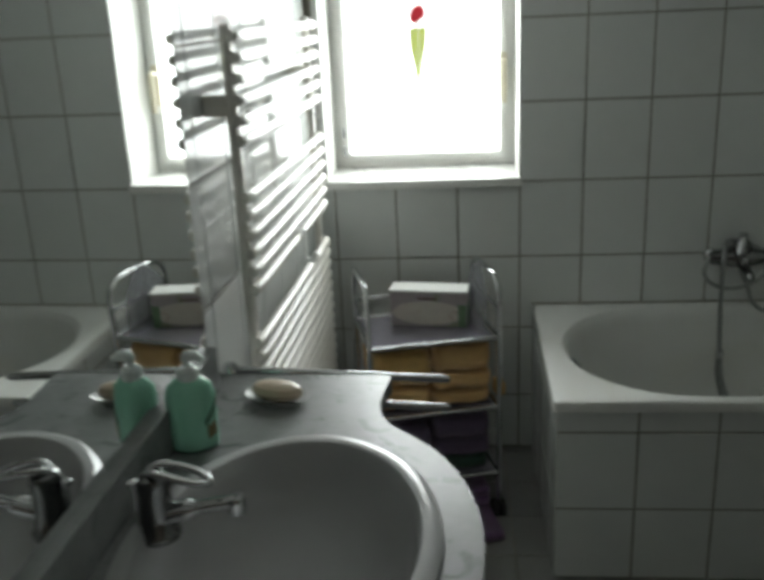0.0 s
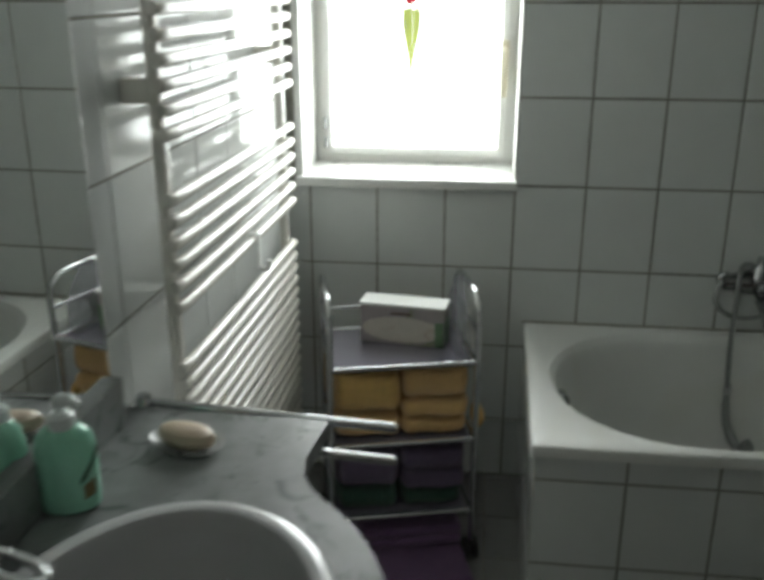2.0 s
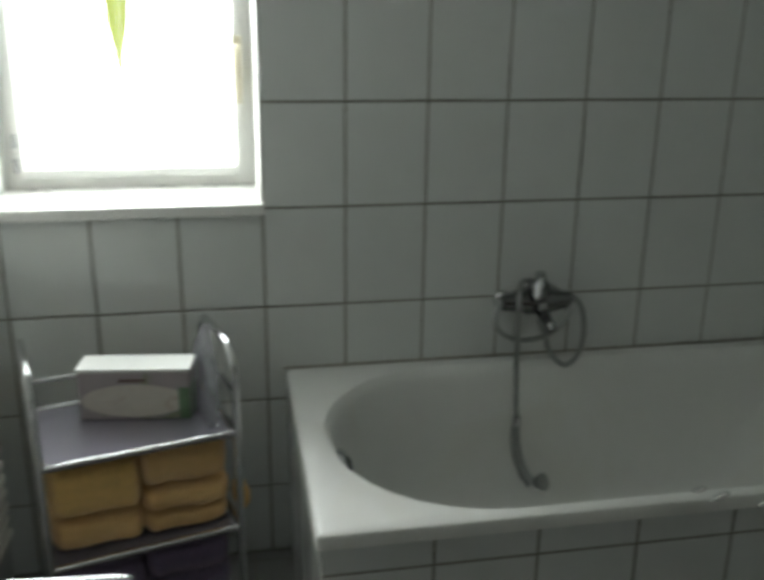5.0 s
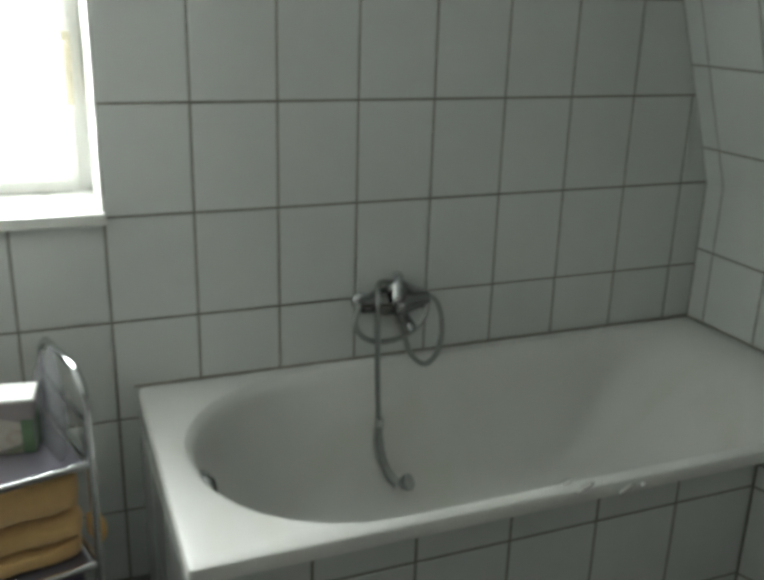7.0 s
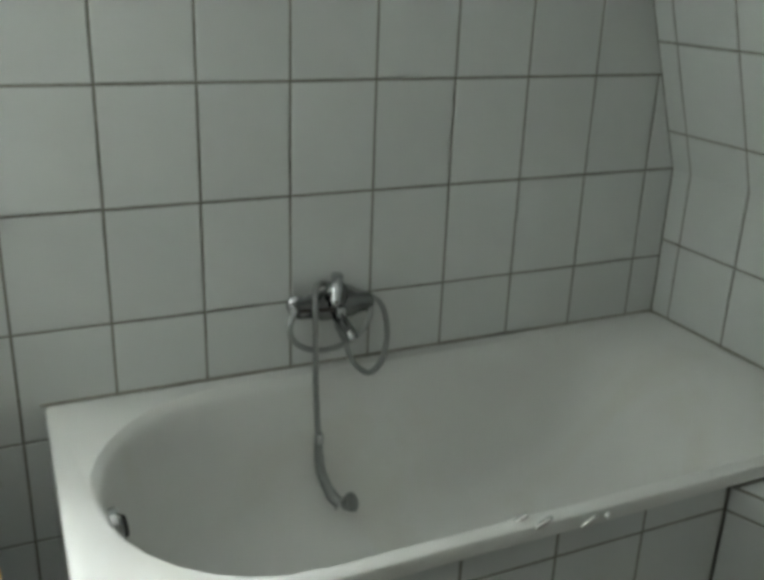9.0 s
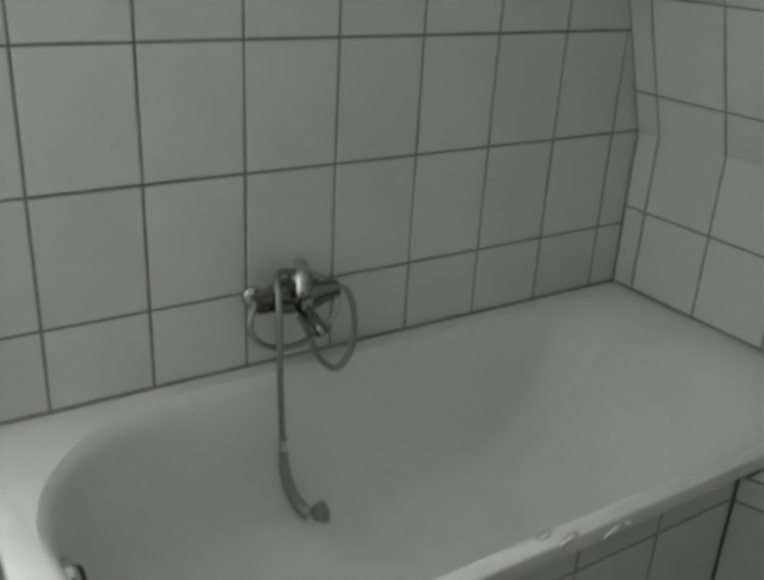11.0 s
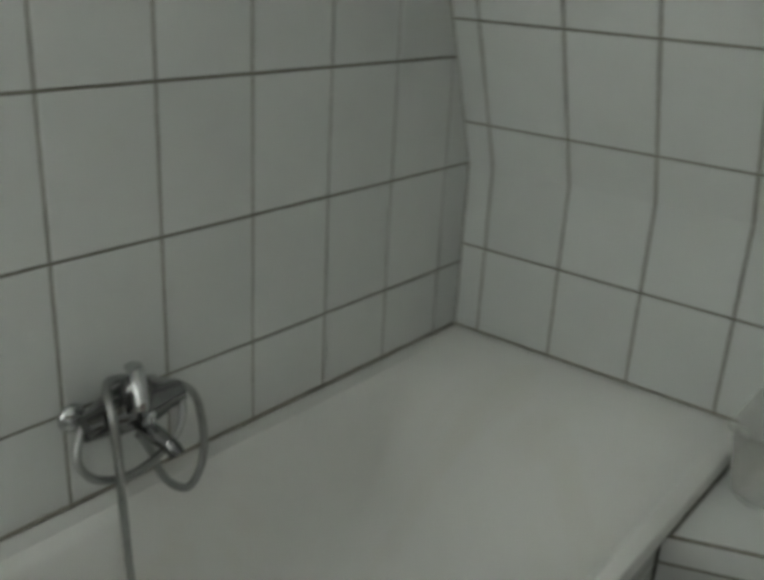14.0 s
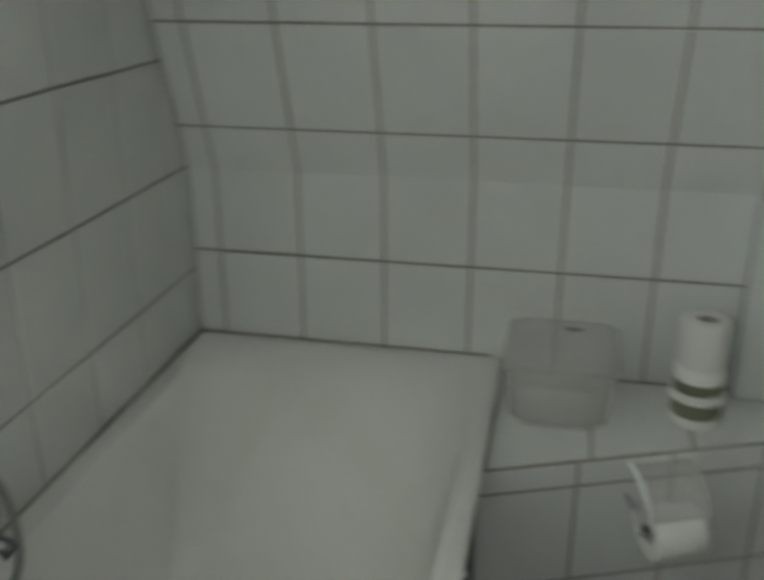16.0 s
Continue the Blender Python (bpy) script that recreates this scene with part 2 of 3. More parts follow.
def fill(bm, loops, y0, y1):
    """Prisms in x, z between y0 and y1."""
    for pts in loops:
        a = [bm.verts.new((x, y0, z)) for x, z in pts]
        b = [bm.verts.new((x, y1, z)) for x, z in pts]
        bm.faces.new(a); bm.faces.new(b[::-1])
        for i in range(len(a)):
            bm.faces.new((a[i], a[(i + 1) % len(a)], b[(i + 1) % len(a)], b[i]))
    return bm


bm = fill(bmesh.new(), [[(-1.1, 0), (WX0 - 0.02, 0), (WX0 - 0.02, ZC), (-1.1, ZC)], [(WX0 - 0.02, 0), (WX1, 0), (WX1, WZ0 - 0.03), (WX0 - 0.02, WZ0 - 0.03)],
                        [(WX0 - 0.02, WZ1), (WX1, WZ1), (WX1, ZC), (WX0 - 0.02, ZC)], [(WX1, 0), (2.1, 0), (2.1, ZC), (WX1, ZC)]], 0.003, 0.34)
wall_north = tagged(part("wall_north", bm, GROUT), "white tiled wall with a window", "wall", kind="structure")
bm = fill(bmesh.new(), [[(XE + 0.003, -0.02), (XE + 0.4, -0.02), (XE + 0.4, ZC), (x_east(ZC) + 0.003, ZC), (XE + 0.003, BEND)]], 0.003, YS - 0.1)
wall_east = tagged(part("wall_east", bm, GROUT), "white tiled wall leaning in under the roof slope", "wall", kind="structure")
bm = box(-0.3, -0.015, YS - 0.1, 0.003, -0.02, ZC)
wall_west = tagged(part("wall_west", bm, GROUT, m=WEST), "white tiled wall behind mirror and radiator", "wall", kind="structure")
# the south wall is never in view; its dark tone holds back bounced light
wall_south = tagged(part("wall_south", box(-1.1, 2.1, YS - 0.2, YS, -0.02, ZC), DIM), "unseen closing wall, dark to cut bounced light", "wall", kind="structure")
floor = tagged(part("floor", box(-1.1, 2.1, YS - 0.1, 0.3, -0.15, -0.003), GROUT), "pale grey tiled bathroom floor", "floor", kind="structure")
ceiling = tagged(part("ceiling", box(-1.1, 2.1, YS - 0.2, 0.34, ZC, ZC + 0.1), PLASTER), "plain white plastered ceiling", "ceiling", kind="structure")

# window: reveal, sill, frame, sash, pane
window = thing("window_1", "white wooden casement window with overexposed daylight", "window", kind="structure")
bm = fill(bmesh.new(), [[(WX0 - 0.02, WZ0), (WX0, WZ0), (WX0, WZ1), (WX0 - 0.02, WZ1)]], 0.0, 0.30)
part("reveal", bm, PLASTER, window)
part("reveal", fill(bmesh.new(), [[(WX1 - 0.004, WZ0), (WX1, WZ0), (WX1, WZ1), (WX1 - 0.004, WZ1)]], 0.0, 0.30), PLASTER, window)
part("reveal", fill(bmesh.new(), [[(WX0 - 0.02, WZ1 - 0.01), (WX1, WZ1 - 0.01), (WX1, WZ1), (WX0 - 0.02, WZ1)]], 0.0, 0.30), PLASTER, window)
part("window_sill", box(WX0 - 0.02, WX1 + 0.004, -0.02, 0.30, WZ0 - 0.028, WZ0, 0.004), WHITE_PAINT, window, "white painted sill")
YF = 0.235
for n_, a in (("window_frame", (WX0, WX0 + 0.03, YF, YF + 0.06, WZ0, WZ1 - 0.01)), ("window_frame", (WX1 - 0.034, WX1 - 0.004, YF, YF + 0.06, WZ0, WZ1 - 0.01)),
              ("window_frame", (WX0 + 0.03, WX1 - 0.034, YF, YF + 0.06, WZ0, WZ0 + 0.025)), ("window_frame", (WX0 + 0.03, WX1 - 0.034, YF, YF + 0.06, WZ1 - 0.04, WZ1 - 0.01))):
    part(n_, box(*a, 0.003), WHITE_PAINT, window)
sash = part("sash", box(WX0 + 0.03, WX0 + 0.050, YF - 0.018, YF + 0.04, WZ0 + 0.027, WZ1 - 0.042, 0.005), WHITE_PAINT, window)
for a in ((WX1 - 0.054, WX1 - 0.034, WZ0 + 0.027, WZ1 - 0.042), (WX0 + 0.050, WX1 - 0.054, WZ0 + 0.027, WZ0 + 0.050), (WX0 + 0.050, WX1 - 0.054, WZ1 - 0.065, WZ1 - 0.042)):
    part("sash_rail", box(a[0], a[1], YF - 0.018, YF + 0.04, a[2], a[3], 0.005), WHITE_PAINT, sash)
pane = part("pane", box(WX0 + 0.048, WX1 - 0.052, YF + 0.010, YF + 0.014, WZ0 + 0.048, WZ1 - 0.063), GLASS, window)
pane.visible_shadow = False
handle = part("window_handle", box(WX1 - 0.056, WX1 - 0.030, YF - 0.028, YF - 0.018, 1.20, 1.34, 0.004), BRASS, window, "worn beige window handle")
part("lever", tube(smooth_path([(WX1 - 0.043, YF - 0.024, 1.31), (WX1 - 0.043, YF - 0.055, 1.31), (WX1 - 0.043, YF - 0.064, 1.28), (WX1 - 0.043, YF - 0.062, 1.18)]), 0.010), BRASS, handle, smooth=True)
for z in (1.01, 1.07):
    part("hinge", tube([(WX0 + 0.032, YF - 0.022, z), (WX0 + 0.032, YF - 0.022, z + 0.035)], 0.007), CHROME, window)

# ---- bathtub ----
TX0, TX1, TY0, TY1, TZ = 0.036, XE - 0.002, -0.752, -0.002, 0.535
bathtub = thing("bathtub", "white enamelled built-in bathtub with rounded end", "bathtub")
lv = [(rounded(TX0, TX1, TY0, TY1, (0.012,) * 4), TZ - 0.030), (rounded(TX0, TX1, TY0, TY1, (0.012,) * 4), TZ - 0.010),
      (rounded(TX0 + 0.003, TX1 - 0.003, TY0 + 0.003, TY1 - 0.003, (0.012,) * 4), TZ - 0.003), (rounded(TX0 + 0.010, TX1 - 0.010, TY0 + 0.010, TY1 - 0.010, (0.012,) * 4), TZ)]
for k in range(15):
    s = k / 14
    drop = 0.40 * (1 - (1 - s) ** 1.0)
    e = s ** 1.6
    back = s ** 0.9
    soft = 0.018 * (1 - min(1, s * 6)) ** 2
    rb = 0.09 * max(0, (s - 0.72) / 0.28) ** 2
    x0 = 0.108 - soft + 0.10 * e + rb
    x1 = 1.635 + soft - 0.40 * back - rb
    y0, y1 = -0.705 - soft + 0.075 * e + rb, -0.068 + soft - 0.065 * e - rb
    half = (y1 - y0) / 2 - 0.004
    lv.append((rounded(x0, x1, y0, y1, (0.13, half, half, 0.13)), TZ - (0 if k == 0 else 0.006 + 0.42 * (0.5 - 0.5 * math.cos(math.pi * s * 0.93)) * 0.98)))
# the short end is a little out of square with the long wall
lv = [([(x + 0.013 * (y - TY0) / (TY1 - TY0) * max(0.0, 1 - (x - TX0) / 0.5), y) for x, y in pts], z) for pts, z in lv]
part("tub_body", loft(lv), ENAMEL, bathtub, smooth=True)
over = part("overflow", lathe([(0.034, 0.0), (0.034, 0.020), (0.028, 0.027)], 24), CHROME, bathtub, "chrome overflow rosette", True, pose(0.120, -0.372, 0.455, 0, 84, 0))
# no real hole: a dark plug paints the slot's inner shade
part("overflow_slot", lathe([(0.022, 0.020), (0.021, 0.033), (0.015, 0.036)], 20), OPENING_SHADE, over, m=pose(0.004, -0.004, 0, 0, 0, 0))
part("drain", lathe([(0.036, 0.0), (0.036, 0.004), (0.024, 0.005), (0.022, 0.002)], 24), CHROME, bathtub, "chrome drain ring", True, pose(0.36, -0.385, 0.112))

# added beads, tilted towards the window, imitate white glints on the rim
for (x, y, z), a, r in (((0.774, -0.726, TZ + 0.002), -12, 0.016), ((0.806, TY0 + 0.003, TZ), -8, 0.020), ((0.904, TY0, 0.516), 0, 0.020), ((0.942, TY0, 0.519), 30, 0.007)):
    part("rim_glint", tube([(-r, 0, 0), (-r * 0.9, 0, 0), (-r * 0.5, 0, 0), (0, 0, 0), (r * 0.5, 0, 0), (r * 0.9, 0, 0), (r, 0, 0)], [0.002, 0.0045, 0.006, 0.0065, 0.006, 0.0045, 0.002], 12, flat=0.8), GLINT, bathtub, "bright metal bead standing in for a glint on the rim", True, pose(x, y, z, 0, -28, a))

seal = thing("sealant_joint", "greyish sealant bead between bathtub and tiles", "sealant", kind="structure")
part("bead", tube([(TX0 + 0.004, -0.0025, TZ + 0.0005), (0.8, -0.0025, TZ + 0.0005), (XE - 0.003, -0.0025, TZ + 0.0005)], 0.0032, 8), SEALANT, seal, smooth=True)
part("bead", tube([(XE - 0.0025, -0.003, TZ + 0.0005), (XE - 0.0025, -0.4, TZ + 0.0005), (XE - 0.0025, TY0 + 0.03, TZ + 0.0005)], 0.0030, 8), SEALANT, seal, smooth=True)

# tiled surround of the tub
surround = tagged(part("bath_surround", box(TX0 + 0.012, 1.30, -0.735, -0.70, -0.01, TZ - 0.029), GROUT), "white tiled front panel below the bathtub", "bath panel", kind="structure")
part("side_panel", box(TX0 + 0.012, TX0 + 0.045, -0.70, -0.002, -0.01, TZ - 0.029), GROUT, surround)

# slanted tiled ledge beside the tub's end
LA, LB = Vector((1.262, -0.742, 0)), Vector((1.6035, -1.6, 0))
ldir = (LB - LA).normalized()
ledge_angle = math.degrees(math.atan2(ldir.y, ldir.x))
LED = pose(LA.x, LA.y, 0, 0, 0, ledge_angle)         # x along its front, y into the room's east side
ledge = tagged(part("tiled_ledge", slab([(1.262, -0.742), (1.6035, -1.6), (1.69, -1.6), (1.69, -0.742)], -0.01, 0.4985), GROUT), "white tiled ledge beside the end of the bathtub", "ledge", kind="structure")

# low boxing against the east wall, under the bend
boxing = tagged(part("pipe_boxing", box(1.652, XE - 0.0025, -1.6, -1.252, 0.502, BEND - 0.004, 0.003), TILE), "white glazed pipe boxing on the ledge", "boxing", kind="structure")

# ---- bath mixer with hand shower ----
MX, MZ = 0.677, 0.705
mixer = thing("bath_mixer", "chrome wall-mounted single-lever bath mixer", "bath tap", pose(MX + 0.008, 0, MZ - 0.009))
body = part("mixer_body", tube([(-0.094, -0.062, 0.006), (-0.091, -0.062, 0.006), (-0.06, -0.062, 0.006), (-0.03, -0.064, 0.004), (0.03, -0.064, 0.004), (0.06, -0.062, 0.006), (0.089, -0.062, 0.006), (0.092, -0.062, 0.006)], [0.016, 0.021, 0.023, 0.029, 0.029, 0.023, 0.021, 0.016], 20), DARK_REFL_CHROME, mixer, smooth=True)
for sx in (-0.073, 0.073):
    part("wall_rosette", lathe([(0.024, 0.0), (0.024, 0.003), (0.020, 0.009), (0.011, 0.014), (0.009, 0.055)], 24), CHROME, mixer, smooth=True, m=pose(sx, -0.0015, -0.004, 90, 0, 0))
part("cartridge_housing", lathe([(0.025, 0.0), (0.026, 0.034), (0.024, 0.046), (0.016, 0.054)], 24), DARK_REFL_CHROME, mixer, smooth=True, m=pose(0, -0.066, 0.012, 10, 0, 0))
lever = part("lever", tube(smooth_path([(0.008, -0.048, 0.076), (0.004, -0.062, 0.080), (-0.004, -0.084, 0.070), (-0.013, -0.102, 0.048), (-0.018, -0.112, 0.028)], 5), [0.010] * 3 + [0.014] * 6 + [0.012] * 5 + [0.010] * 5 + [0.008] * 2, 16, flat=0.5), CHROME, mixer, smooth=True)
part("spout", tube(smooth_path([(0.0, -0.075, -0.010), (0.0, -0.11, -0.018), (0.002, -0.15, -0.024), (0.004, -0.165, -0.037)], 5), [0.015] * 8 + [0.013] * 8, 16), DARK_REFL_CHROME, mixer, smooth=True)
part("diverter_knob", lathe([(0.010, 0), (0.012, 0.006), (0.012, 0.02), (0.008, 0.024)], 16), CHROME, mixer, smooth=True, m=pose(0.0, -0.10, -0.006))

shower = thing("hand_shower", "chrome hand shower hanging into the tub on its looped metal hose", "hand shower")
hose = [(MX + 0.012, -0.066, MZ - 0.048), (MX + 0.032, -0.070, MZ - 0.090), (MX + 0.048, -0.082, MZ - 0.142), (MX + 0.084, -0.094, MZ - 0.171), (MX + 0.122, -0.086, MZ - 0.144),
        (MX + 0.140, -0.070, MZ - 0.080), (MX + 0.124, -0.060, MZ - 0.012), (MX + 0.075, -0.045, MZ + 0.016), (MX + 0.02, -0.032, MZ + 0.024)]
loop2 = [(MX - 0.045, -0.042, MZ + 0.016), (MX - 0.086, -0.060, MZ - 0.006), (MX - 0.105, -0.078, MZ - 0.045), (MX - 0.084, -0.086, MZ - 0.080), (MX - 0.035, -0.091, MZ - 0.096), (MX + 0.020, -0.095, MZ - 0.086),
         (MX + 0.070, -0.095, MZ - 0.050), (MX + 0.090, -0.075, MZ - 0.008), (MX + 0.060, -0.045, MZ + 0.024), (MX + 0.0, -0.030, MZ + 0.042), (MX - 0.034, -0.055, MZ + 0.046), (MX - 0.050, -0.090, MZ + 0.020), (MX - 0.055, -0.108, MZ - 0.04), (MX - 0.057, -0.115, MZ - 0.14), (MX - 0.052, -0.113, MZ - 0.24), (MX - 0.046, -0.112, MZ - 0.32)]
part("hose", tube(smooth_path(hose + loop2, 8), 0.0070, 10), HOSE, shower, "ribbed chrome hose", True)
hx = MX - 0.046
grip = part("grip", tube(smooth_path([(hx, -0.112, 0.388), (hx, -0.114, 0.35), (hx + 0.006, -0.120, 0.30), (hx + 0.020, -0.140, 0.255), (hx + 0.036, -0.165, 0.236)], 5), [0.010] * 5 + [0.012] * 5 + [0.013] * 5 + [0.015] * 5 + [0.018], 14), HOSE, shower, smooth=True)
part("spray_head", lathe([(0.013, -0.012), (0.020, 0.0), (0.023, 0.010), (0.023, 0.015), (0.020, 0.018)], 24), HOSE, shower, smooth=True, m=look((hx + 0.048, -0.180, 0.246), (hx - 0.20, 0.05, 0.05)))
part("hose_nut", lathe([(0.010, 0), (0.011, 0.004), (0.011, 0.024), (0.008, 0.03)], 14), CHROME, shower, smooth=True, m=pose(hx, -0.112, 0.380))

# ---- west wall: mirror, vanity, radiator (built in the wall's frame) ----
def west(x, y, z, rz=0):
    return WEST @ pose(x, y, z, 0, 0, rz)


mirror = thing("wall_mirror", "frameless wall mirror standing on the marble splashback", "mirror", west(0, 0, 0))
part("glass", box(-0.0105, 0.0028, -2.75, -1.252, 0.895, 1.95, 0.0012), MIRROR, mirror)

CZ = 0.815
vanity = thing("marble_counter", "grey veined marble counter with a rounded bulge around the basin", "counter", west(0, 0, 0))
BC = (0.257, -1.763)       # basin centre
front = [(-0.0105, -1.197), (0.342, -1.197), (0.352, -1.205), (0.346, -1.26), (0.342, -1.32)]
arc = []
for k in range(25):
    a = radians(58 - 116 * k / 24)
    arc.append((BC[0] + 0.275 * math.cos(a), BC[1] + 0.382 * math.sin(a)))
blend = [(0.350, -1.370), (0.371, -1.408)]
front += blend + arc + [(p[0], 2 * BC[1] - p[1]) for p in (blend[::-1] + front[::-1])]
hole = [(BC[0] + 0.204 * math.cos(2 * math.pi * k / 48), BC[1] + 0.283 * math.sin(2 * math.pi * k / 48)) for k in range(48)]


def holed_slab(outline, hole_pts, z0, z1):
    """A slab with a hole through it, bridged from the hole's ring to the outline."""
    bm = bmesh.new()
    for z, flip in ((z1, False), (z0, True)):
        o = [bm.verts.new((x, y, z)) for x, y in outline]
        h = [bm.verts.new((x, y, z)) for x, y in hole_pts]
        es = [bm.edges.new((o[i], o[(i + 1) % len(o)])) for i in range(len(o))] + [bm.edges.new((h[i], h[(i + 1) % len(h)])) for i in range(len(h))]
        bmesh.ops.triangle_fill(bm, edges=es, use_beauty=True)
        if not flip:
            to, th = o, h
    for top, bot in ((to, o), (th, h)):
        for i in range(len(top)):
            j = (i + 1) % len(top)
            bm.faces.new((top[i], top[j], bot[j], bot[i]))
    return bm


part("marble_slab", holed_slab(front, hole, CZ - 0.032, CZ), MARBLE, vanity)
part("splashback", box(-0.0105, 0.020, -2.32, -1.246, CZ + 0.001, 0.894, 0.002), MARBLE, vanity, "marble upstand along the wall")

basin = thing("washbasin", "oval white ceramic drop-in washbasin", "washbasin", west(BC[0], BC[1], CZ))
def oval(a, b):
    return [(a * math.cos(2 * math.pi * k / 56), b * math.sin(2 * math.pi * k / 56)) for k in range(56)]
lv = [(oval(0.222, 0.301), 0.0008), (oval(0.221, 0.300), 0.007), (oval(0.214, 0.293), 0.0125), (oval(0.200, 0.280), 0.0130), (oval(0.192, 0.272), 0.0115), (oval(0.187, 0.267), 0.004), (oval(0.183, 0.262), -0.015), (oval(0.174, 0.251), -0.050),
      (oval(0.156, 0.230), -0.085), (oval(0.128, 0.189), -0.120), (oval(0.08, 0.106), -0.140), (oval(0.028, 0.027), -0.146)]
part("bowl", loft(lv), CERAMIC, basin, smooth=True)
part("waste", lathe([(0.027, -0.1455), (0.027, -0.142), (0.018, -0.141)], 24), CHROME, basin, "chrome waste ring", True)

cabinet = thing("vanity_cabinet", "grey-white cabinet under the marble top", "cabinet", west(0, 0, 0))
for y in (-2.31, -1.268):
    part("side_panel", box(-0.010, 0.285, y, y + 0.018, 0.0, CZ - 0.034, 0.003), WHITE_PAINT, cabinet)
part("base_panel", box(-0.010, 0.27, -2.29, -1.27, 0.07, 0.088), WHITE_PAINT, cabinet)
for y0 in (-2.290, -1.950, -1.610):
    d_ = part("door", box(0.2715, 0.288, y0, y0 + 0.335, 0.09, 0.645, 0.004), WHITE_PAINT, cabinet)
    part("door_knob", lathe([(0.006, 0), (0.006, 0.012), (0.013, 0.018), (0.013, 0.026), (0.008, 0.029)], 16), CHROME, d_, smooth=True, m=pose(0.288, y0 + 0.29, 0.58, 0, 90, 0))

FX, FY = 0.081, -1.748
faucet = thing("basin_faucet", "chrome single-lever basin faucet with a loop handle", "faucet", west(FX, FY, CZ))
part("faucet_body", lathe([(0.030, 0.0), (0.030, 0.006), (0.025, 0.012), (0.022, 0.065), (0.023, 0.082), (0.020, 0.094), (0.010, 0.100)], 24), DARK_REFL_CHROME, faucet, smooth=True)
part("spout", tube(smooth_path([(0.012, 0, 0.034), (0.05, 0, 0.044), (0.09, 0, 0.053), (0.116, 0, 0.058)], 5), [0.018] * 6 + [0.0115] * 10, 16, flat=0.85), CHROME, faucet, smooth=True)
part("aerator", lathe([(0.013, 0), (0.0135, 0.018), (0.011, 0.024)], 18), CHROME, faucet, smooth=True, m=pose(0.114, 0, 0.041))
part("loop_handle", tube(smooth_path([(0.004, -0.013, 0.105), (0.03, -0.017, 0.102), (0.064, -0.014, 0.092), (0.080, 0.0, 0.086), (0.064, 0.014, 0.092), (0.03, 0.017, 0.102), (0.004, 0.013, 0.105), (-0.008, 0, 0.098)], 6, True), 0.0054, 10, True), CHROME, faucet, smooth=True)
part("pull_rod", tube([(-0.030, 0, 0.0), (-0.030, 0, 0.075)], 0.003, 8), CHROME, faucet)
part("rod_knob", lathe([(0.004, 0), (0.008, 0.004), (0.008, 0.010), (0.003, 0.014)], 14), CHROME, faucet, smooth=True, m=pose(-0.030, 0, 0.074))

dispenser = thing("soap_dispenser", "green liquid soap bottle with a clear pump beside the basin", "soap dispenser", west(0.050, -1.492, CZ, 20))
prof = [(0.032, 0.0), (0.039, 0.004), (0.0405, 0.02), (0.041, 0.06), (0.0405, 0.095), (0.036, 0.113), (0.024, 0.124), (0.015, 0.128)]
part("bottle", lathe(prof, 32, squash=0.72), SOAP_GREEN, dispenser, smooth=True)
part("collar", lathe([(0.018, 0.124), (0.0175, 0.140), (0.012, 0.146)], 20), PUMP, dispenser, "frosted pump collar", True)
pump = part("pump_head", tube(smooth_path([(0, 0, 0.144), (0, 0, 0.158), (0.003, -0.002, 0.165), (0.016, -0.008, 0.164), (0.026, -0.013, 0.158)], 4), [0.006] * 4 + [0.009] * 9 + [0.006] * 4, 12), PUMP, dispenser, "frosted pump nozzle", True)


def bottle_label(name, mat, a0, a1, z0, z1, z2, z3):
    """A thin curved patch hugging the bottle's side."""
    bm = bmesh.new()
    rows = []
    for k in range(9):
        a = radians(a0 + (a1 - a0) * k / 8)
        lo, hi = z0 + (z1 - z0) * k / 8, z2 + (z3 - z2) * k / 8
        rows.append([bm.verts.new((r * math.cos(a), r * 0.72 * math.sin(a), z)) for r, z in ((0.0417, lo), (0.0417, hi), (0.0423, hi), (0.0423, lo))])
    for a, b in zip(rows, rows[1:]):
        for k in range(4):
            bm.faces.new((a[k], a[(k + 1) % 4], b[(k + 1) % 4], b[k]))
    bm.faces.new(rows[0]); bm.faces.new(rows[-1][::-1])
    part(name, bm, mat, dispenser)


bottle_label("label_stripe", LABEL_DARK, -62, -8, 0.045, 0.088, 0.056, 0.100)
bottle_label("label_patch", LABEL_OCHRE, -58, -30, 0.022, 0.028, 0.044, 0.052)

dish = thing("soap_dish", "small clear plastic soap dish on the marble top", "soap dish", west(0.150, -1.312, CZ, 75))
part("dish", loft([(oval(0.032, 0.052), 0.0), (oval(0.041, 0.064), 0.012), (oval(0.043, 0.066), 0.013), (oval(0.038, 0.060), 0.0115), (oval(0.030, 0.050), 0.004)]), CLEAR_DISH, dish, smooth=True)
soap = thing("soap_bar", "used beige bar of soap lying in its dish", "soap", west(0.150, -1.312, CZ + 0.0045, 75))
part("bar", loft([(oval(0.018, 0.034), 0.0), (oval(0.026, 0.046), 0.006), (oval(0.029, 0.050), 0.015), (oval(0.025, 0.045), 0.025), (oval(0.014, 0.030), 0.030)]), SOAP, soap, smooth=True)

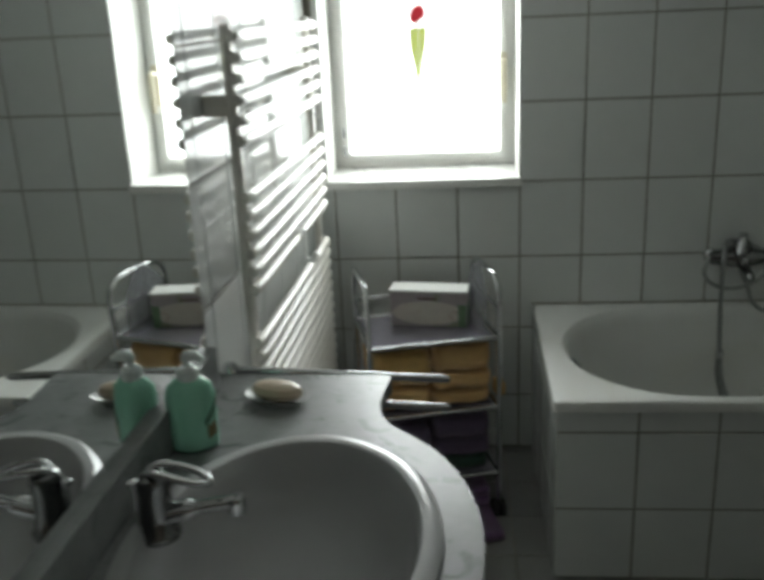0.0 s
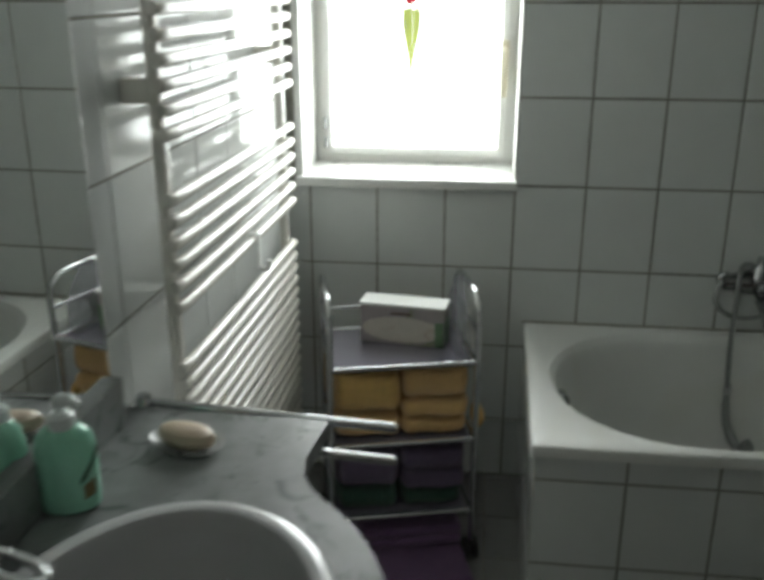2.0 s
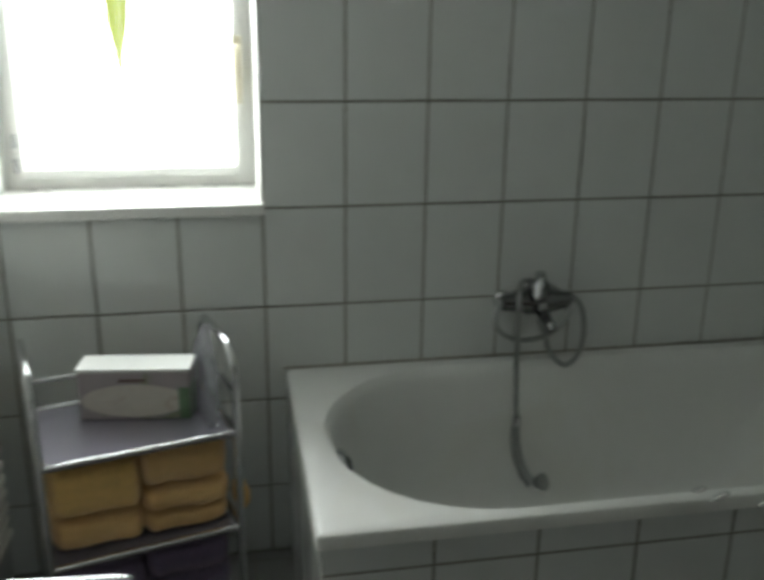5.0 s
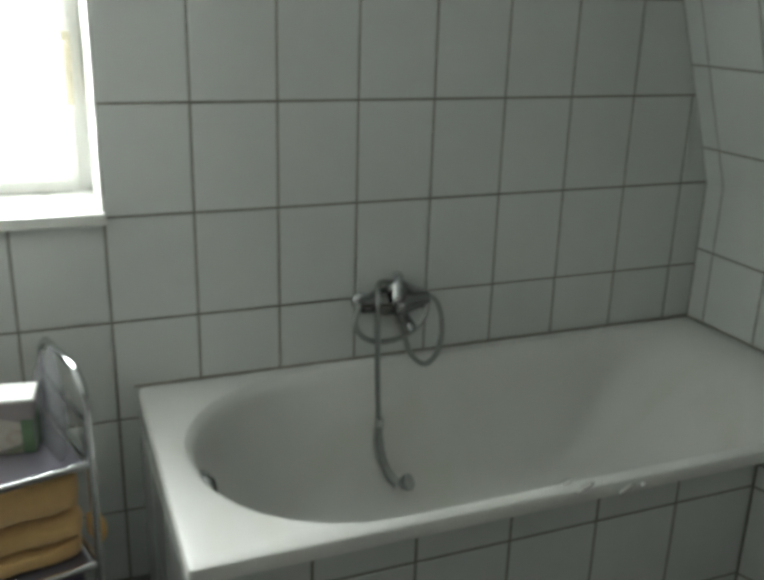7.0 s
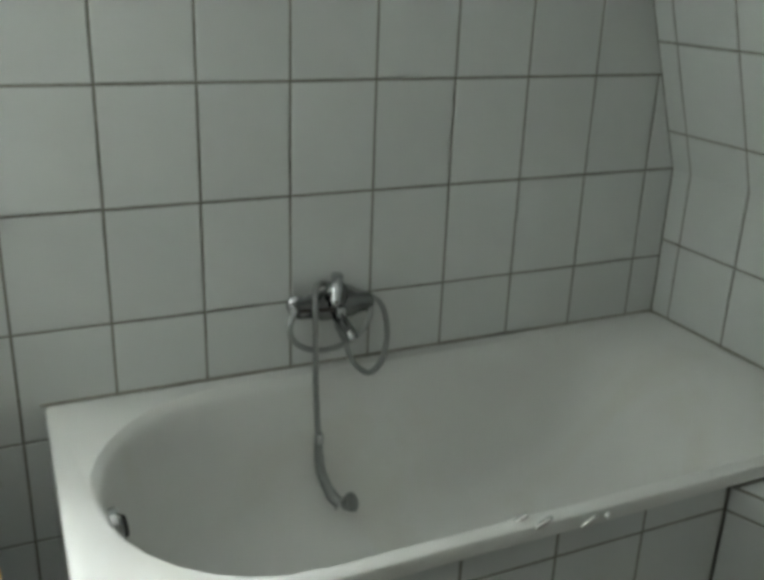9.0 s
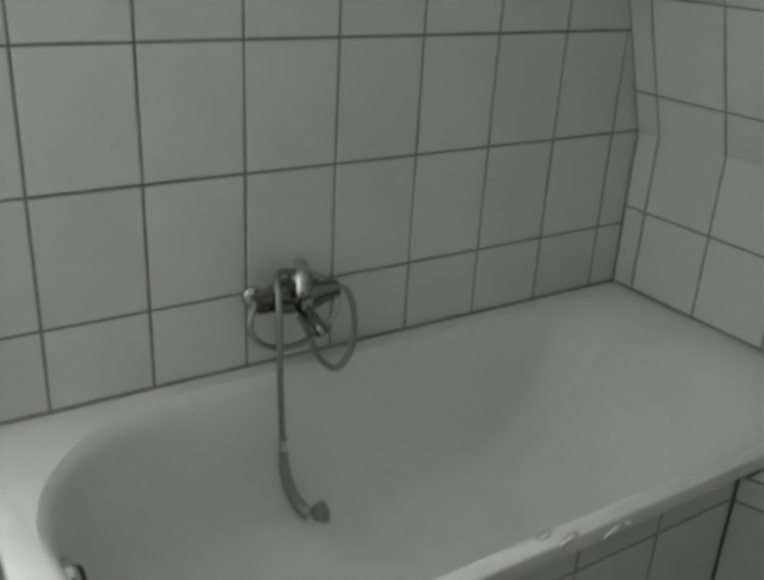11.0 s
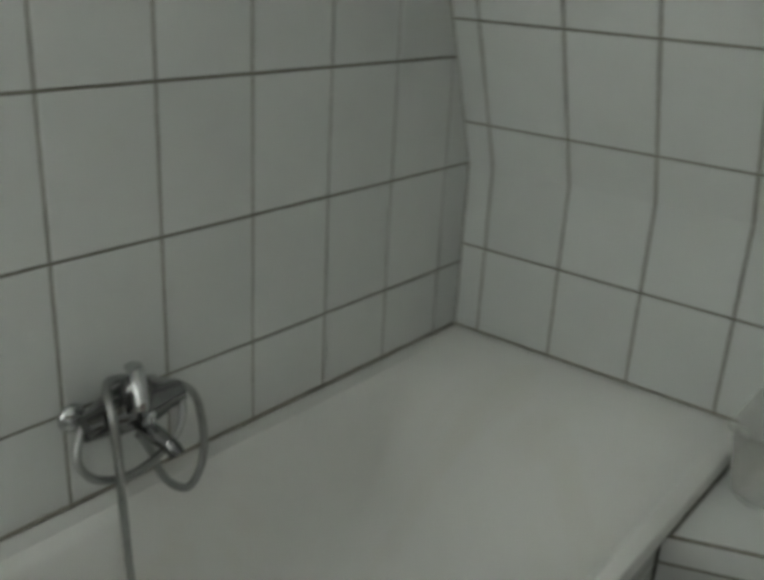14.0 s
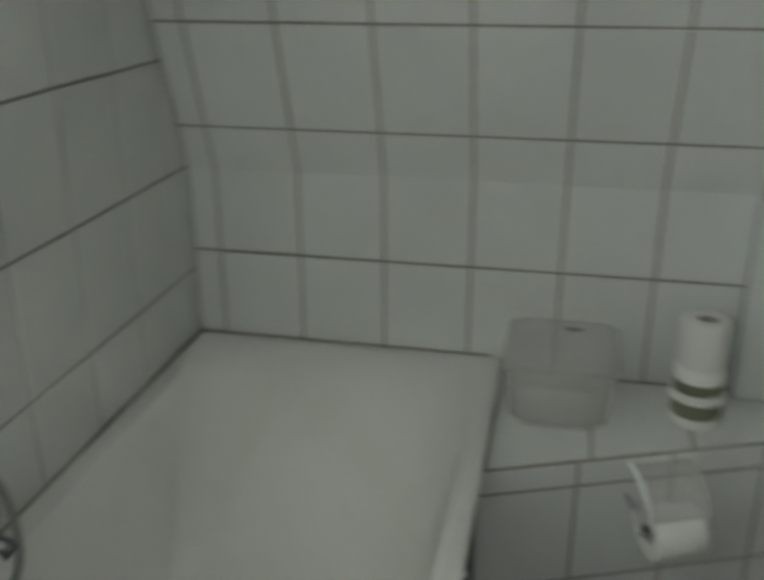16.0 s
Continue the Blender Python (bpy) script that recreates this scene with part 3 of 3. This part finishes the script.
# swivel towel rail beyond the marble top
rail = thing("towel_rail", "chrome swivel towel rail with two arms on the tiled wall", "towel rail", west(0, -1.182, 0.814))
part("wall_plate", lathe([(0.026, 0), (0.026, 0.008), (0.018, 0.014), (0.012, 0.030)], 22), CHROME, rail, smooth=True, m=pose(-0.011, 0, -0.03, 0, 90, 0))
part("pivot", tube([(0.022, 0, -0.082), (0.022, 0, -0.076), (0.022, 0, 0.010), (0.022, 0, 0.018)], [0.012, 0.016, 0.016, 0.010], 18), CHROME, rail, smooth=True)
part("upper_arm", tube([(0.022, 0, 0.004), (0.25, 0, -0.005), (0.455, 0, -0.0135), (0.465, 0, -0.014)], [0.0085, 0.0085, 0.0085, 0.006], 14), CHROME, rail, smooth=True)
part("lower_arm", tube([(0.022, 0, -0.058), (0.25, 0, -0.067), (0.455, 0, -0.0755), (0.465, 0, -0.076)], [0.0085, 0.0085, 0.0085, 0.006], 14), CHROME, rail, smooth=True)

# towel radiator
RY0, RY1 = -1.060, -0.275
radiator = thing("towel_radiator", "cream-white tubular towel radiator in three groups of bars", "radiator", west(0, 0, 0))
for y in (RY0 - 0.012, RY1 - 0.02):
    part("post", box(0.036, 0.057, y - 0.015, y + 0.015, 0.27, 1.485, 0.009, 3), RAD_PAINT, radiator, smooth=True)
bars = [0.300 + 0.0338 * k for k in range(17)] + [0.957 + 0.039 * k for k in range(6)] + [1.262 + 0.040 * k for k in range(6)]
bar_mesh = None
for z in bars:
    if bar_mesh is None:
        ob = part("bar", tube(smooth_path([(0.060, RY0 - 0.034, 0), (0.064, RY0 - 0.012, 0), (0.066, RY0 + 0.10, 0), (0.067, (RY0 + RY1) / 2, 0), (0.067, RY1 - 0.10, 0), (0.066, RY1 - 0.01, 0), (0.063, RY1 + 0.006, 0)], 3), 0.0115, 12), RAD_PAINT, radiator, smooth=True)
        bar_mesh = ob.data
        ob.location.z = z
    else:
        ob = new("bar", bar_mesh)
        ob.parent, ob.location = radiator, (0, 0, z)
for y in (RY0 - 0.012, RY1 - 0.02):
    for z in (0.42, 1.332):
        part("bracket", box(-0.011, 0.037, y - 0.012, y + 0.012, z - 0.021, z + 0.021, 0.004), RAD_PAINT, radiator)
hook = thing("radiator_hook", "small white plastic hook hanging on a radiator bar", "hook", west(0, -0.65, 0))
part("strap", box(0.0795, 0.0825, -0.010, 0.010, 0.890, 0.9725, 0.001), LID, hook)
part("lip", box(0.053, 0.0795, -0.010, 0.010, 0.9695, 0.9725, 0.001), LID, hook)
part("prong", tube(smooth_path([(0.0825, 0, 0.894), (0.094, 0, 0.889), (0.103, 0, 0.897), (0.105, 0, 0.912)], 4), 0.006, 10), LID, hook, smooth=True)

# ---- trolley with towels ----
CART = pose(-0.450, -0.540, 0, 0, 0, 14.7)       # x along its front, y to its back
CW, CD = 0.375, 0.270
cart = thing("trolley", "chrome tube bathroom trolley on casters with three shelves", "trolley", CART)
for x in (0.0, CW):
    s = 1 if x == 0 else -1
    part("side_frame", tube(smooth_path([(x, 0, 0.055), (x, 0, 0.30), (x, 0, 0.60), (x, 0.0, 0.715), (x, 0.030, 0.755), (x, 0.070, 0.765), (x, CD - 0.070, 0.765), (x, CD - 0.030, 0.755), (x, CD, 0.715), (x, CD, 0.60), (x, CD, 0.30), (x, CD, 0.055)], 6), 0.0082, 12), CHROME, cart, smooth=True)
    part("side_rail", tube([(x, 0.004, 0.675), (x, CD - 0.004, 0.675)], 0.0055, 10), CHROME, cart, smooth=True)
part("back_rail", tube([(0.004, CD, 0.655), (CW - 0.004, CD, 0.655)], 0.0055, 10), CHROME, cart, smooth=True)
for z in (0.590, 0.372, 0.155):
    sh = part("shelf", box(0.010, CW - 0.010, 0.006, CD - 0.006, z - 0.006, z, 0.002), LILAC_GLASS, cart, "frosted lilac shelf")
    for y in (0.0, CD):
        part("shelf_rail", tube([(0.006, y, z), (CW - 0.006, y, z)], 0.0075, 12), CHROME, sh, smooth=True)
    for x in (0.0, CW):
        part("shelf_rail", tube([(x, 0.006, z), (x, CD - 0.006, z)], 0.0065, 12), CHROME, sh, smooth=True)
for x in (0.0, CW):
    for y in (0.0, CD):
        cs = part("caster", tube([(x, y, 0.038), (x, y, 0.062)], [0.012, 0.009], 12), BLACK, cart, "black swivel caster")
        for dx in (-0.012, 0.012):
            part("wheel", lathe([(0.022, -0.009), (0.029, -0.005), (0.029, 0.005), (0.022, 0.009)], 20), BLACK, cs, smooth=True, m=pose(x + dx, y + 0.008, 0.0295, 0, 90, 0))


def folded_towel(label, mat, x, y, z, w, d, h, rz=0, group="towels on the trolley"):
    """A folded towel: a soft slab with a rounded fold at the front, drooping ends and a slight sag."""
    ob = thing("folded_towel", label, "towel", CART @ pose(x, y, z, 0, 0, rz), group)
    bm = bmesh.new()
    random.seed(int(1000 * (x + 3 * z) + w * 77))
    nx, m_, rows = 18, 18, []
    for i in range(nx + 1):
        u = i / nx
        sag = 0.007 * math.sin(u * 4.4 + x * 40) + 0.004 * math.sin(u * 11 + x * 90)
        e = 1 - 0.28 * max(0.0, (abs(2 * u - 1) - 0.70) / 0.30) ** 3
        wob = 1 + 0.012 * math.sin(5 * u + 7 * x)
        ring = []
        for j in range(m_):
            a = 2 * math.pi * j / m_
            c, s_ = math.cos(a), math.sin(a)
            yy = (d / 2) * (abs(c) ** 0.35) * (1 if c > 0 else -1)
            zz = (h / 2) * (abs(s_) ** 0.55) * (1 if s_ > 0 else -1)
            ring.append(bm.verts.new((u * w + random.uniform(-0.0012, 0.0012), d / 2 + yy * wob * e + random.uniform(-0.001, 0.001), h / 2 + zz * e + sag * 0.45 + 0.001)))
        rows.append(ring)
    for a, b in zip(rows, rows[1:]):
        for j in range(m_):
            bm.faces.new((a[j], a[(j + 1) % m_], b[(j + 1) % m_], b[j]))
    bm.faces.new(rows[0][::-1]); bm.faces.new(rows[-1])
    part("cloth", bm, mat, ob, smooth=True)
    return ob


Z2, Z3 = 0.373, 0.156
folded_towel("orange terry towel folded at the bottom of a stack", ORANGE, 0.012, 0.032, Z2, 0.176, 0.215, 0.066)
folded_towel("yellow-orange terry towel folded on top of a stack", YELLOW, 0.011, 0.030, Z2 + 0.068, 0.177, 0.215, 0.118)
folded_towel("orange terry towel folded at the bottom of a stack", ORANGE, 0.188, 0.028, Z2, 0.176, 0.215, 0.048, 1)
folded_towel("orange terry towel folded in the middle of a stack", ORANGE, 0.188, 0.026, Z2 + 0.050, 0.178, 0.215, 0.050, -1)
folded_towel("peach-orange terry towel folded on top of a stack", ORANGE, 0.188, 0.030, Z2 + 0.102, 0.177, 0.215, 0.090)
folded_towel("dark green terry towel folded on the lower shelf", GREEN_T, 0.016, 0.032, Z3, 0.165, 0.215, 0.06)
folded_towel("dark purple terry towel folded on a green one", PURPLE, 0.014, 0.034, Z3 + 0.062, 0.172, 0.215, 0.105)
folded_towel("dark green terry towel folded on the lower shelf", GREEN_T, 0.190, 0.030, Z3, 0.166, 0.215, 0.045, 1)
folded_towel("dark purple terry towel folded in the middle of a stack", PURPLE, 0.189, 0.030, Z3 + 0.047, 0.174, 0.215, 0.055, -1)
folded_towel("purple terry towel folded on top of a stack", PURPLE, 0.188, 0.032, Z3 + 0.104, 0.175, 0.215, 0.070)

mat_ = thing("bath_mat", "purple bath mat lying partly folded under the trolley", "bath mat", CART @ pose(0.02, 0.02, 0.001))
for k in range(3):
    part("layer", box(0.0, 0.335, -0.15 if k == 0 else 0.0, 0.225 - 0.006 * k, 0.032 * k, 0.032 * k + 0.031, 0.012, 3), MAT_PURPLE, mat_, smooth=True)

carton = thing("storage_box", "printed cardboard box with a white lid on the trolley", "box", pose(-0.406, -0.337, 0.5905, 0, 0, -7))
part("box_body", box(0.003, 0.229, 0.0, 0.072, 0.0, 0.105, 0.003), CARD, carton)
part("lid", box(0.0, 0.232, -0.004, 0.076, 0.1055, 0.113, 0.002), LID, carton, "white lid")
part("lid_slot", slab([(0.085, -0.0025), (0.14, -0.0025), (0.14, 0.001), (0.085, 0.001)], 0.084, 0.090), PRINT_DARK, carton)


def oval_plate(w, h, t):
    return lathe([(w, 0), (w, t)], 28, squash=h / w)


part("printed_oval", oval_plate(0.108, 0.036, 0.0015), PALE_PRINT, carton, "pale printed oval", m=pose(0.116, 0.0, 0.042, 90, 0, 0))
part("printed_corner", slab([(0.205, -0.002), (0.228, -0.002), (0.2305, 0.030), (0.2305, 0.055), (0.2285, 0.055), (0.2285, 0.001), (0.205, 0.001)], 0.002, 0.070), LEAF_PRINT, carton, "green printed corner")

pouch = thing("lilac_pouch", "limp lilac plastic pouch leaning against the trolley's side", "pouch", CART @ pose(CW - 0.040, 0.13, 0.591))
bm = bmesh.new()
prof = [(0.055, 0.10, 0.0), (0.058, 0.112, 0.02), (0.048, 0.11, 0.07), (0.034, 0.09, 0.12), (0.016, 0.05, 0.16), (0.008, 0.02, 0.182), (0.010, 0.016, 0.190)]
rings = []
for rx, ry, z in prof:
    rings.append([bm.verts.new((rx * 0.22 * math.cos(a) * (1 + 0.15 * math.sin(3 * a + z * 30)) + z * 0.12, ry * math.sin(a) * (1 + 0.08 * math.sin(5 * a)), z)) for a in (2 * math.pi * k / 20 for k in range(20))])
for a, b in zip(rings, rings[1:]):
    for k in range(20):
        bm.faces.new((a[k], a[(k + 1) % 20], b[(k + 1) % 20], b[k]))
bm.faces.new(rings[0][::-1]); bm.faces.new(rings[-1])
part("film", bm, LILAC, pouch, smooth=True)

sponge = thing("bath_sponge", "small yellow sponge hanging on the trolley's side rail", "sponge", CART @ pose(CW + 0.030, 0.10, 0.39))
bm = bmesh.new()
bmesh.ops.create_icosphere(bm, subdivisions=3, radius=1)
for v in bm.verts:
    w_ = 1 + 0.16 * noise.noise(v.co * 3)
    v.co = Vector((v.co.x * 0.018, v.co.y * 0.040, v.co.z * 0.030)) * w_
part("foam", bm, YELLOW, sponge, smooth=True)
part("cord", tube(smooth_path([(0, 0, 0.04), (-0.008, 0, 0.09), (-0.019, 0.002, 0.21), (-0.030, 0.004, 0.2985), (-0.0385, 0.004, 0.300), (-0.032, 0.004, 0.288), (-0.016, 0.002, 0.20), (0.003, 0, 0.04)], 4), 0.0016, 6), WHITE_PAINT, sponge)

# ---- window sticker ----
tulip = thing("window_sticker", "tulip window sticker with red petals and yellow-green leaves", "sticker", pose(-0.325, YF + 0.0085, 1.171))
def leaf_bm(pts, t=0.0012):
    bm = bmesh.new()
    a = [bm.verts.new((x, 0, z)) for x, z in pts]
    b = [bm.verts.new((x, -t, z)) for x, z in pts]
    bm.faces.new(a[::-1]); bm.faces.new(b)
    for i in range(len(a)):
        bm.faces.new((a[i], a[(i + 1) % len(a)], b[(i + 1) % len(a)], b[i]))
    return bm
part("petal", leaf_bm([(0.028 * math.cos(2 * math.pi * k / 20), 0.30 + 0.030 * math.sin(2 * math.pi * k / 20) * (1 + 0.2 * math.sin(4 * math.pi * k / 20))) for k in range(20)]), RED_F, tulip)
part("stem", leaf_bm([(-0.003, 0.252), (0.004, 0.252), (0.004, 0.272), (-0.003, 0.272)]), LEAF, tulip)
part("leaf", leaf_bm([(-0.004, 0.075), (0.004, 0.075), (0.004, 0.252), (-0.010, 0.262), (-0.028, 0.250), (-0.027, 0.20), (-0.015, 0.14)]), LEAF, tulip)
part("leaf", leaf_bm([(0.0045, 0.08), (0.014, 0.14), (0.027, 0.20), (0.030, 0.25), (0.015, 0.264), (0.0045, 0.25)]), LEAF, tulip)

# ---- things on the ledge ----
basket = thing("plastic_basket", "open milky plastic basket standing on the tiled ledge", "basket", pose(1.530, -0.882, 0.5, 0, 0, 0))
def rr(w, d, r):
    return rounded(-w / 2, w / 2, -d / 2, d / 2, (r,) * 4)
part("basket_shell", loft([(rr(0.17, 0.17, 0.03), 0.0), (rr(0.20, 0.20, 0.035), 0.02), (rr(0.245, 0.222, 0.04), 0.145), (rr(0.256, 0.236, 0.042), 0.15), (rr(0.256, 0.236, 0.042), 0.154), (rr(0.240, 0.217, 0.04), 0.152), (rr(0.196, 0.194, 0.035), 0.022), (rr(0.16, 0.16, 0.03), 0.004)]), BASKET, basket, smooth=True)
# the shell is not pierced; a dark bar paints the slot's shade
part("grip_slot", box(0.126, 0.129, -0.045, -0.005, 0.128, 0.138), OPENING_SHADE, basket)

store = thing("storage_can", "tall white round can with olive bands on the ledge", "container", pose(1.540, -1.162, 0.5))
part("can", lathe([(0.046, 0.0), (0.050, 0.004), (0.050, 0.058), (0.057, 0.061), (0.057, 0.073), (0.050, 0.076), (0.050, 0.124), (0.046, 0.130)], 30), LID, store, smooth=True)
for z, h in ((0.024, 0.032), (0.078, 0.024)):
    part("band", lathe([(0.0504, z), (0.0510, z + 0.002), (0.0510, z + h - 0.002), (0.0504, z + h)], 30, False, False), OLIVE, store, "olive printed band")


bottle = thing("lotion_bottle", "white plastic lotion bottle standing on the tiled ledge", "bottle", pose(1.528, -1.322, 0.5))
part("flask", lathe([(0.028, 0.0), (0.031, 0.004), (0.031, 0.085), (0.027, 0.100), (0.014, 0.108)], 26, squash=0.8), LID, bottle, smooth=True)
part("cap", lathe([(0.015, 0.108), (0.015, 0.128), (0.012, 0.131)], 20), PUMP, bottle, smooth=True)


def paper_roll(m, label, r=0.054):
    ob = thing("toilet_roll", label, "toilet paper", m, "toilet rolls")
    part("paper", lathe([(0.021, 0.0), (r - 0.002, 0.0), (r, 0.003), (r, 0.097), (r - 0.002, 0.100), (0.021, 0.100), (0.021, 0.0)], 32, False, False), PAPER, ob, smooth=True)
    part("core", lathe([(0.0205, 0.002), (0.0195, 0.002), (0.0195, 0.098), (0.0205, 0.098), (0.0205, 0.002)], 24, False, False), CARD, ob)
    return ob


paper_roll(pose(1.540, -1.162, 0.631), "new toilet roll standing on a white can", 0.048)
hold = LED @ pose(0.372, -0.072, 0.364, 0, 90, 0)
roll2 = paper_roll(hold @ pose(0, 0, -0.05), "toilet roll hanging under a clear cover on the ledge front")
holder = thing("toilet_roll_holder", "toilet roll holder with a curved clear cover flap", "holder", LED)
part("wire", tube(smooth_path([(0.307, -0.003, 0.410), (0.305, -0.03, 0.401), (0.305, -0.066, 0.369), (0.327, -0.0735, 0.364), (0.372, -0.0735, 0.364), (0.417, -0.0735, 0.364)], 4), 0.005, 8), CHROME, holder, smooth=True)
bm = bmesh.new()
flap = smooth_path([(0, -0.004, 0.482), (0, -0.032, 0.477), (0, -0.064, 0.464), (0, -0.092, 0.442), (0, -0.108, 0.416)], 5)
sheets = [[bm.verts.new((x, p.y, p.z + dz)) for p in flap] for x, dz in ((0.306, 0), (0.434, 0), (0.434, -0.002), (0.306, -0.002))]
for a, b in zip(sheets, sheets[1:] + sheets[:1]):
    for k in range(len(flap) - 1):
        bm.faces.new((a[k], a[k + 1], b[k + 1], b[k]))
for k in (0, -1):
    bm.faces.new([q[k] for q in sheets])
part("cover_flap", bm, BASKET, holder, "curved clear plastic cover", True)
# pale tube imitates the bright highlight along the flap's left edge
part("flap_edge_highlight", tube([(0.306, p.y, p.z) for p in flap], 0.0045, 8), PUMP, holder, smooth=True)

# ---- tiles ----
J = 0.0058
meshes = {}


def tile(parent, material, o, u, v, w, h, name="tile", cut=0.0):
    """One tile: corner o, directions u and v, size; proud of its wall along u x v. cut shortens its top edge at the far end."""
    key = (material.name, round(w, 4), round(h, 4), round(cut, 4))
    if key not in meshes:
        t, b = 0.008, 0.0012
        q = [(J / 2, J / 2), (w - J / 2, J / 2), (w - J / 2 - cut, h - J / 2), (J / 2, h - J / 2)]
        cx, cy = w / 2, h / 2
        vs = [(x, y, -t) for x, y in q] + [(x, y, -b) for x, y in q] + [(x + (b if x < cx else -b), y + (b if y < cy else -b), 0) for x, y in q]
        fs = [(3, 2, 1, 0), (8, 9, 10, 11)] + [(a + k, a + (k + 1) % 4, a + 4 + (k + 1) % 4, a + 4 + k) for a in (0, 4) for k in range(4)]
        me = bpy.data.meshes.new("tile")
        me.from_pydata(vs, [], fs); me.update()
        me.materials.append(material)
        meshes[key] = me
    ob = new(name, meshes[key])
    u, v = Vector(u).normalized(), Vector(v).normalized()
    n = u.cross(v)
    wob = [random.uniform(-0.0016, 0.0016) for _ in range(2)]
    n2 = (n + u * wob[0] + v * wob[1]).normalized()
    u2 = (u - n2 * u.dot(n2)).normalized()
    m = Matrix((u2, n2.cross(u2), n2)).transposed().to_4x4()
    m.translation = Vector(o) + n * random.uniform(-0.0003, 0.0003)
    ob.parent = parent
    ob.matrix_basis = parent.matrix_basis.inverted() @ m
    return ob


random.seed(5)
# north wall: pitch 0.2 by 0.25, joints on the window's edge and sill
rows_n = [(0.0, 0.2)] + [(0.2 + 0.25 * k, 0.25) for k in range(8)] + [(2.2, ZC - 2.2)]
cols_n = [(-0.70, 0.10)] + [(-0.6 + 0.2 * k, 0.2) for k in range(12)]
for z, h in rows_n:
    for x, w in cols_n:
        if z + 0.12 > WZ0 and z + 0.12 < WZ1 and WX0 - 0.15 < x + 0.02 < WX1 - 0.02:
            continue
        end = min(x + w, x_east(z) + 0.004)
        if 0 < x_east(z) + 0.004 - end < 0.025:
            end = x_east(z) + 0.004
        if end - x < 0.025:
            continue
        ww = end - x
        cut = 0.0
        if end > x_east(z + h) + 0.004:
            cut = max(0.0, min(ww - 0.008, end - x_east(z + h) - 0.004))
        tile(wall_north, TILE, (x, 0, z), (1, 0, 0), (0, 0, 1), ww, h, cut=cut)
# east wall: upright part, then the lean
cols_e = [(0.0, 0.068)] + [(-0.068 - 0.2 * k, 0.2) for k in range(17)]
tilt = Vector((-LEAN, 0, 1)).normalized()
s0 = 0.110
for y, w in cols_e:
    for z, h in ((0.0, 0.249), (0.249, 0.25), (0.499, 0.25), (0.749, BEND - 0.7455)):
        tile(wall_east, TILE, (XE, y, z), (0, -1, 0), (0, 0, 1), w, h)
    for s, h in ((-0.0045, s0 + 0.0045), *((s0 + 0.243 * k, 0.243) for k in range(5))):
        tile(wall_east, TILE, Vector((XE, y, BEND)) + tilt * s, (0, -1, 0), tilt, w, h)
# west wall, in its own frame
for z, h in rows_n:
    for k in range(0, 18):
        y = 0.05 - 0.2 * k
        top = min(y, 0.0)
        w = top - (y - 0.2) if y > 0 else 0.2
        o = WEST @ Vector((-0.012, top - w, z))
        o2 = WEST @ Vector((-0.012, top, z))
        tile(wall_west, TILE, o, o2 - o, (0, 0, 1), w, h)
# floor
for i in range(12):
    for k in range(17):
        tile(floor, FLOOR_TILE, (-0.85 + 0.2 * i, -0.04 - 0.2 * (k + 1), 0), (1, 0, 0), (0, 1, 0), 0.2, 0.2)
for i in range(12):
    tile(floor, FLOOR_TILE, (-0.85 + 0.2 * i, -0.04, 0), (1, 0, 0), (0, 1, 0), 0.2, 0.04)
# tub front and side
for z, h in ((0.0, 0.215), (0.215, 0.225), (0.44, 0.0655)):
    for x, w in [(0.0465, 0.2065)] + [(0.253 + 0.2 * k, 0.2) for k in range(4)] + [(1.053, 0.2095)]:
        tile(surround, TILE, (x, -0.7365, z), (1, 0, 0), (0, 0, 1), w, h)
    for k in range(4):
        w = 0.2 if k < 3 else 0.134
        tile(surround, TILE, (TX0 + 0.0105, -0.002 - 0.2 * k, z), (0, -1, 0), (0, 0, 1), w, h)
# ledge: front and top
L = (LB - LA).length
for z, h in ((0.0, 0.215), (0.215, 0.225), (0.44, 0.055)):
    for k in range(5):
        o = LA + ldir * (0.2 * k - (0.004 if k == 0 else 0))
        side = Vector((ldir.y, -ldir.x, 0))
        tile(ledge, TILE, (o.x + side.x * 0.0015, o.y + side.y * 0.0015, z), ldir, (0, 0, 1), min(0.204 if k == 0 else 0.2, L - 0.2 * k), h)
for k in range(5):
    y = -0.752 - 0.2 * k
    w = 0.2 if k < 4 else 0.048
    x0 = LA.x + (LB.x - LA.x) * ((-0.742 - y) / 0.858)
    x1 = LA.x + (LB.x - LA.x) * ((-0.742 - (y - w)) / 0.858)
    a = 1.69 - x0
    tile(ledge, TILE, (1.69, y, 0.5), (-1, 0, 0), (0, -1, 0), a, w, cut=x1 - x0)
